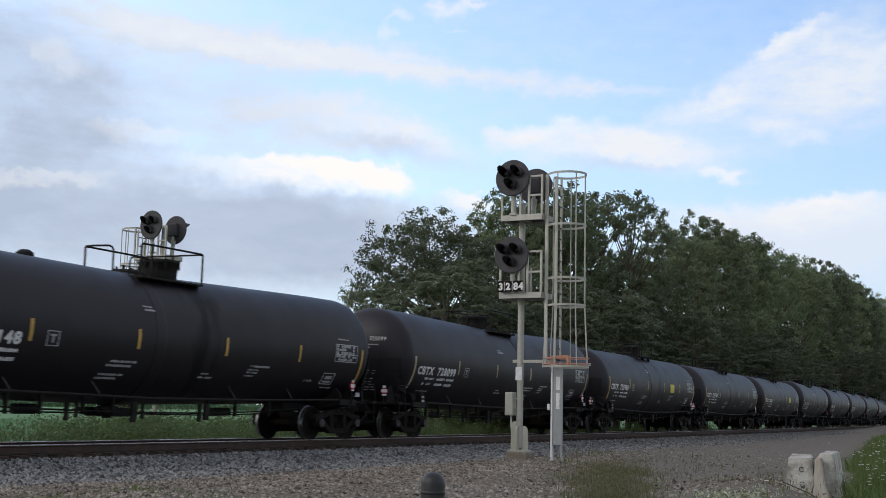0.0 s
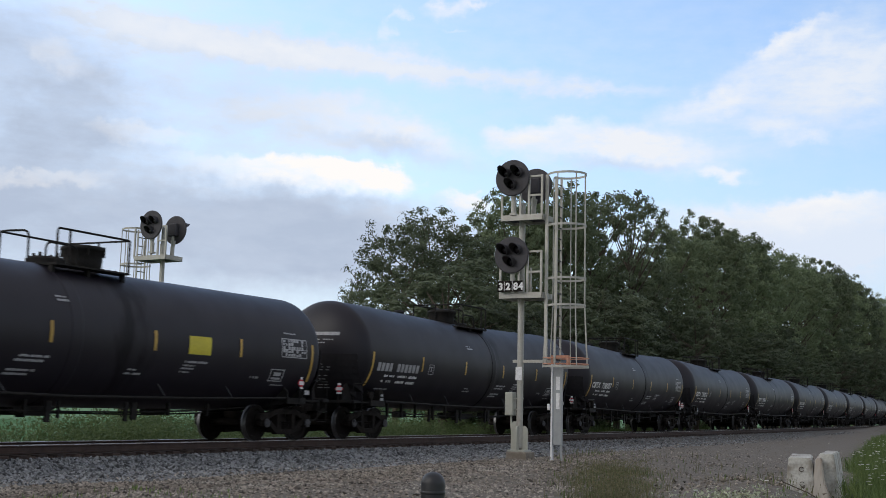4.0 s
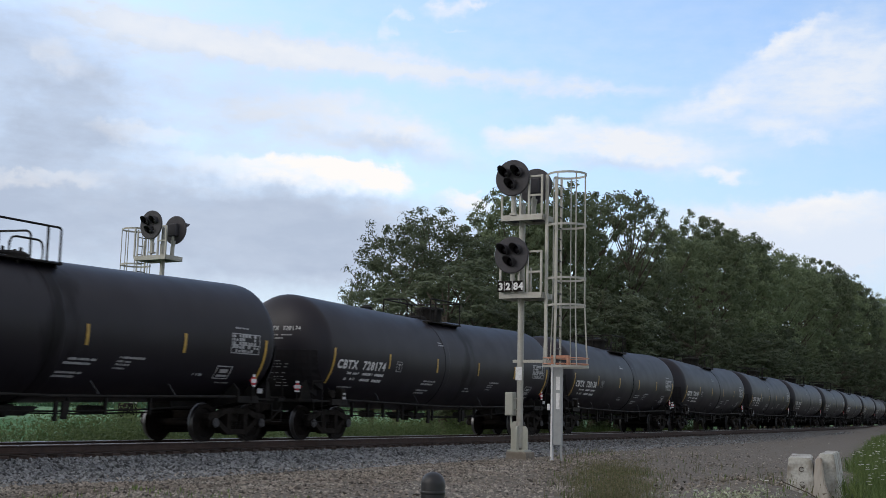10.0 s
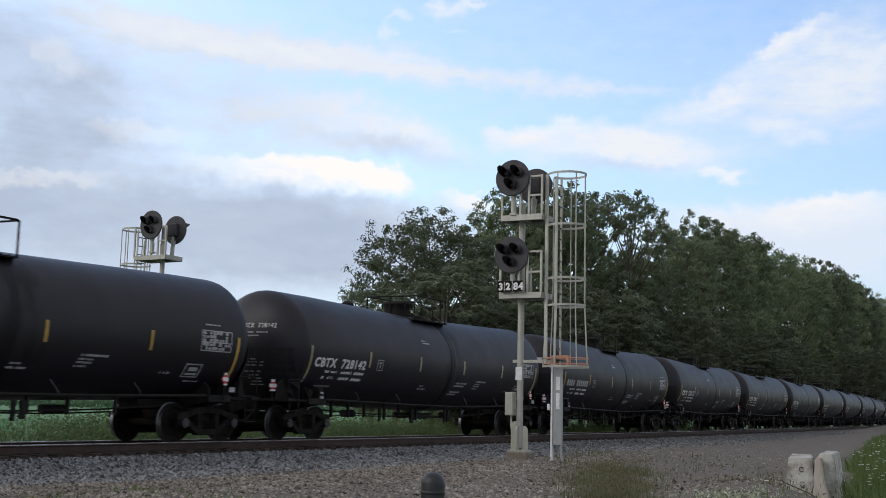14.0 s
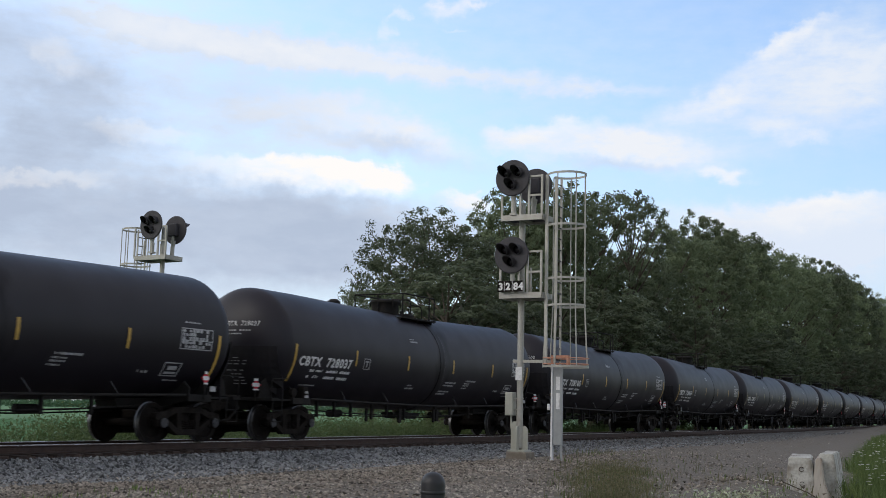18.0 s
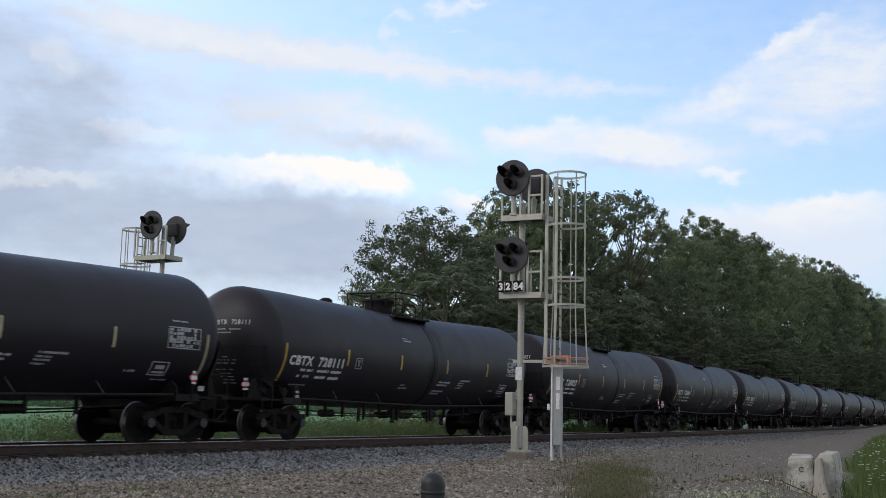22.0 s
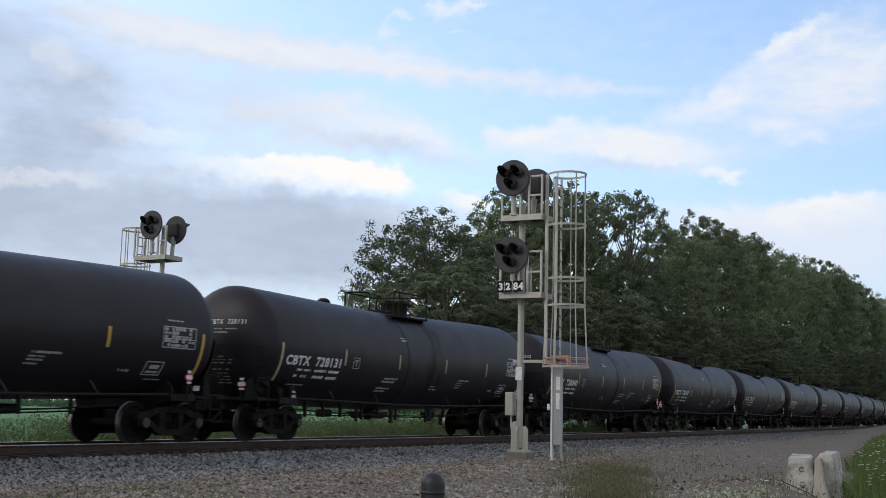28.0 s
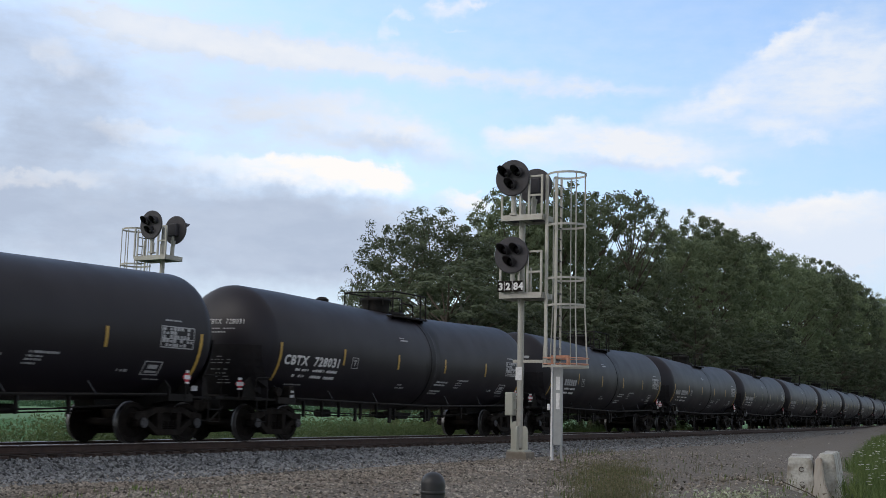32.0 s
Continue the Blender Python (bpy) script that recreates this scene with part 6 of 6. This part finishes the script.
def barrier(x, y, turn, prof, label, mat, loops=False):
    """A concrete road barrier drawn out along its length from an end profile."""
    b = thing("concrete_barrier", pose(x, y, -0.62, 0, 0, turn), label, "barrier", "road barriers")
    bm = bmesh.new()
    rings = []
    for k in range(13):
        yy = k * 0.19
        rings.append([bm.verts.new((px + noise.noise((px * 9, yy * 4, pz * 9 + x)) * 0.012, yy, pz + noise.noise((pz * 7, px * 7, yy * 5)) * 0.008)) for px, pz in prof])
    for u, v in zip(rings, rings[1:]):
        n = len(prof)
        for k in range(n):
            bm.faces.new((u[k], u[(k + 1) % n], v[(k + 1) % n], v[k]))
    bm.faces.new(list(reversed(rings[0])))
    bm.faces.new(rings[-1])
    recalc(bm)
    bmesh.ops.bevel(bm, geom=[e for e in bm.edges if len(e.link_faces) == 2 and e.calc_face_angle(0) > 0.6], offset=0.022, segments=2, affect="EDGES")
    body = part("barrier_body", bm, mat, b)
    for dx, z in ((0.03, 0.34), (0.02, 0.6)) if loops else ():
        bm = bmesh.new()
        tube(bm, [(dx + 0.04 * math.cos(a), -0.012 - 0.02 * math.sin(a / 2), z + 0.04 * math.sin(a)) for a in [0.5 + 5.3 * i / 10 for i in range(11)]], 0.007, 6)
        part("rebar_loop", bm, M_RAIL, body, "rusty steel loop")


def build_small():
    barrier(6.49, 21.7, -17.6, [(-0.29, 0.0), (0.27, 0.0), (0.2, 0.8), (-0.2, 0.81)], "weathered grey concrete block barrier in earth with rusty loops", M_CONC, True)
    barrier(6.79, 21.6, -18.5, [(-0.19, 0.0), (0.2, 0.0), (0.19, 0.09), (0.1, 0.34), (0.055, 0.8), (-0.055, 0.8), (-0.1, 0.34), (-0.18, 0.09)],
            "narrow rust-streaked concrete road barrier between two others", M_RUSTCONC)
    barrier(7.12, 22.2, -21.0, [(-0.28, 0.0), (0.3, 0.0), (0.29, 0.09), (0.2, 0.34), (0.13, 0.87), (-0.13, 0.87), (-0.19, 0.34), (-0.27, 0.09)],
            "pale weathered concrete road barrier beside another", M_CONC)
    # a fallen stick on the earth before them
    st = thing("stick", pose(6.25, 20.9, -0.36), "thin bare grey stick on the earth", "stick")
    bm = bmesh.new()
    tube(bm, [(-0.32, 0, 0.16), (-0.1, 0.02, 0.07), (0.12, 0.0, -0.02), (0.4, -0.02, -0.18)], 0.012, 6)
    part("twig", bm, M_BARK, st)
    b = thing("bollard", pose(-0.02, 5.25, ground_z(0, 5.25)), "black rounded plastic bollard in the gravel", "bollard")
    bm = bmesh.new()
    h = 0.63 - ground_z(0, 5.25)
    lathe(bm, [(0.0, -0.1), (0.052, -0.1), (0.052, h - 0.055)] + [(0.052 * math.cos(a), h - 0.055 + 0.05 * math.sin(a)) for a in [k * math.pi / 16 for k in range(1, 8)]] + [(0.0, h - 0.005)], 32)
    part("post", recalc(bm), M_BOLLARD, b, "", True)
    bm = bmesh.new()
    lathe(bm, [(0.0535, h - 0.1), (0.0545, h - 0.098), (0.0545, h - 0.088), (0.0535, h - 0.086)], 32)
    part("groove_ring", recalc(bm), M_BOLLARD, b, "", True)
    rng = random.Random(31)
    n = 0
    while n < 200:
        y = rng.uniform(18.5, 62)
        x = y * rng.uniform(0.16, 0.40)
        g = grass_amount(x, y)
        if g > 0.5 or (y < 20.3 and x > 3.6 and rng.random() < 0.15):
            wild_flower(x, y, rng.uniform(0.25, 0.55), n)
            n += 1


build_verges()
build_stones()
build_rubble()
build_small()
build_ties()


motions()
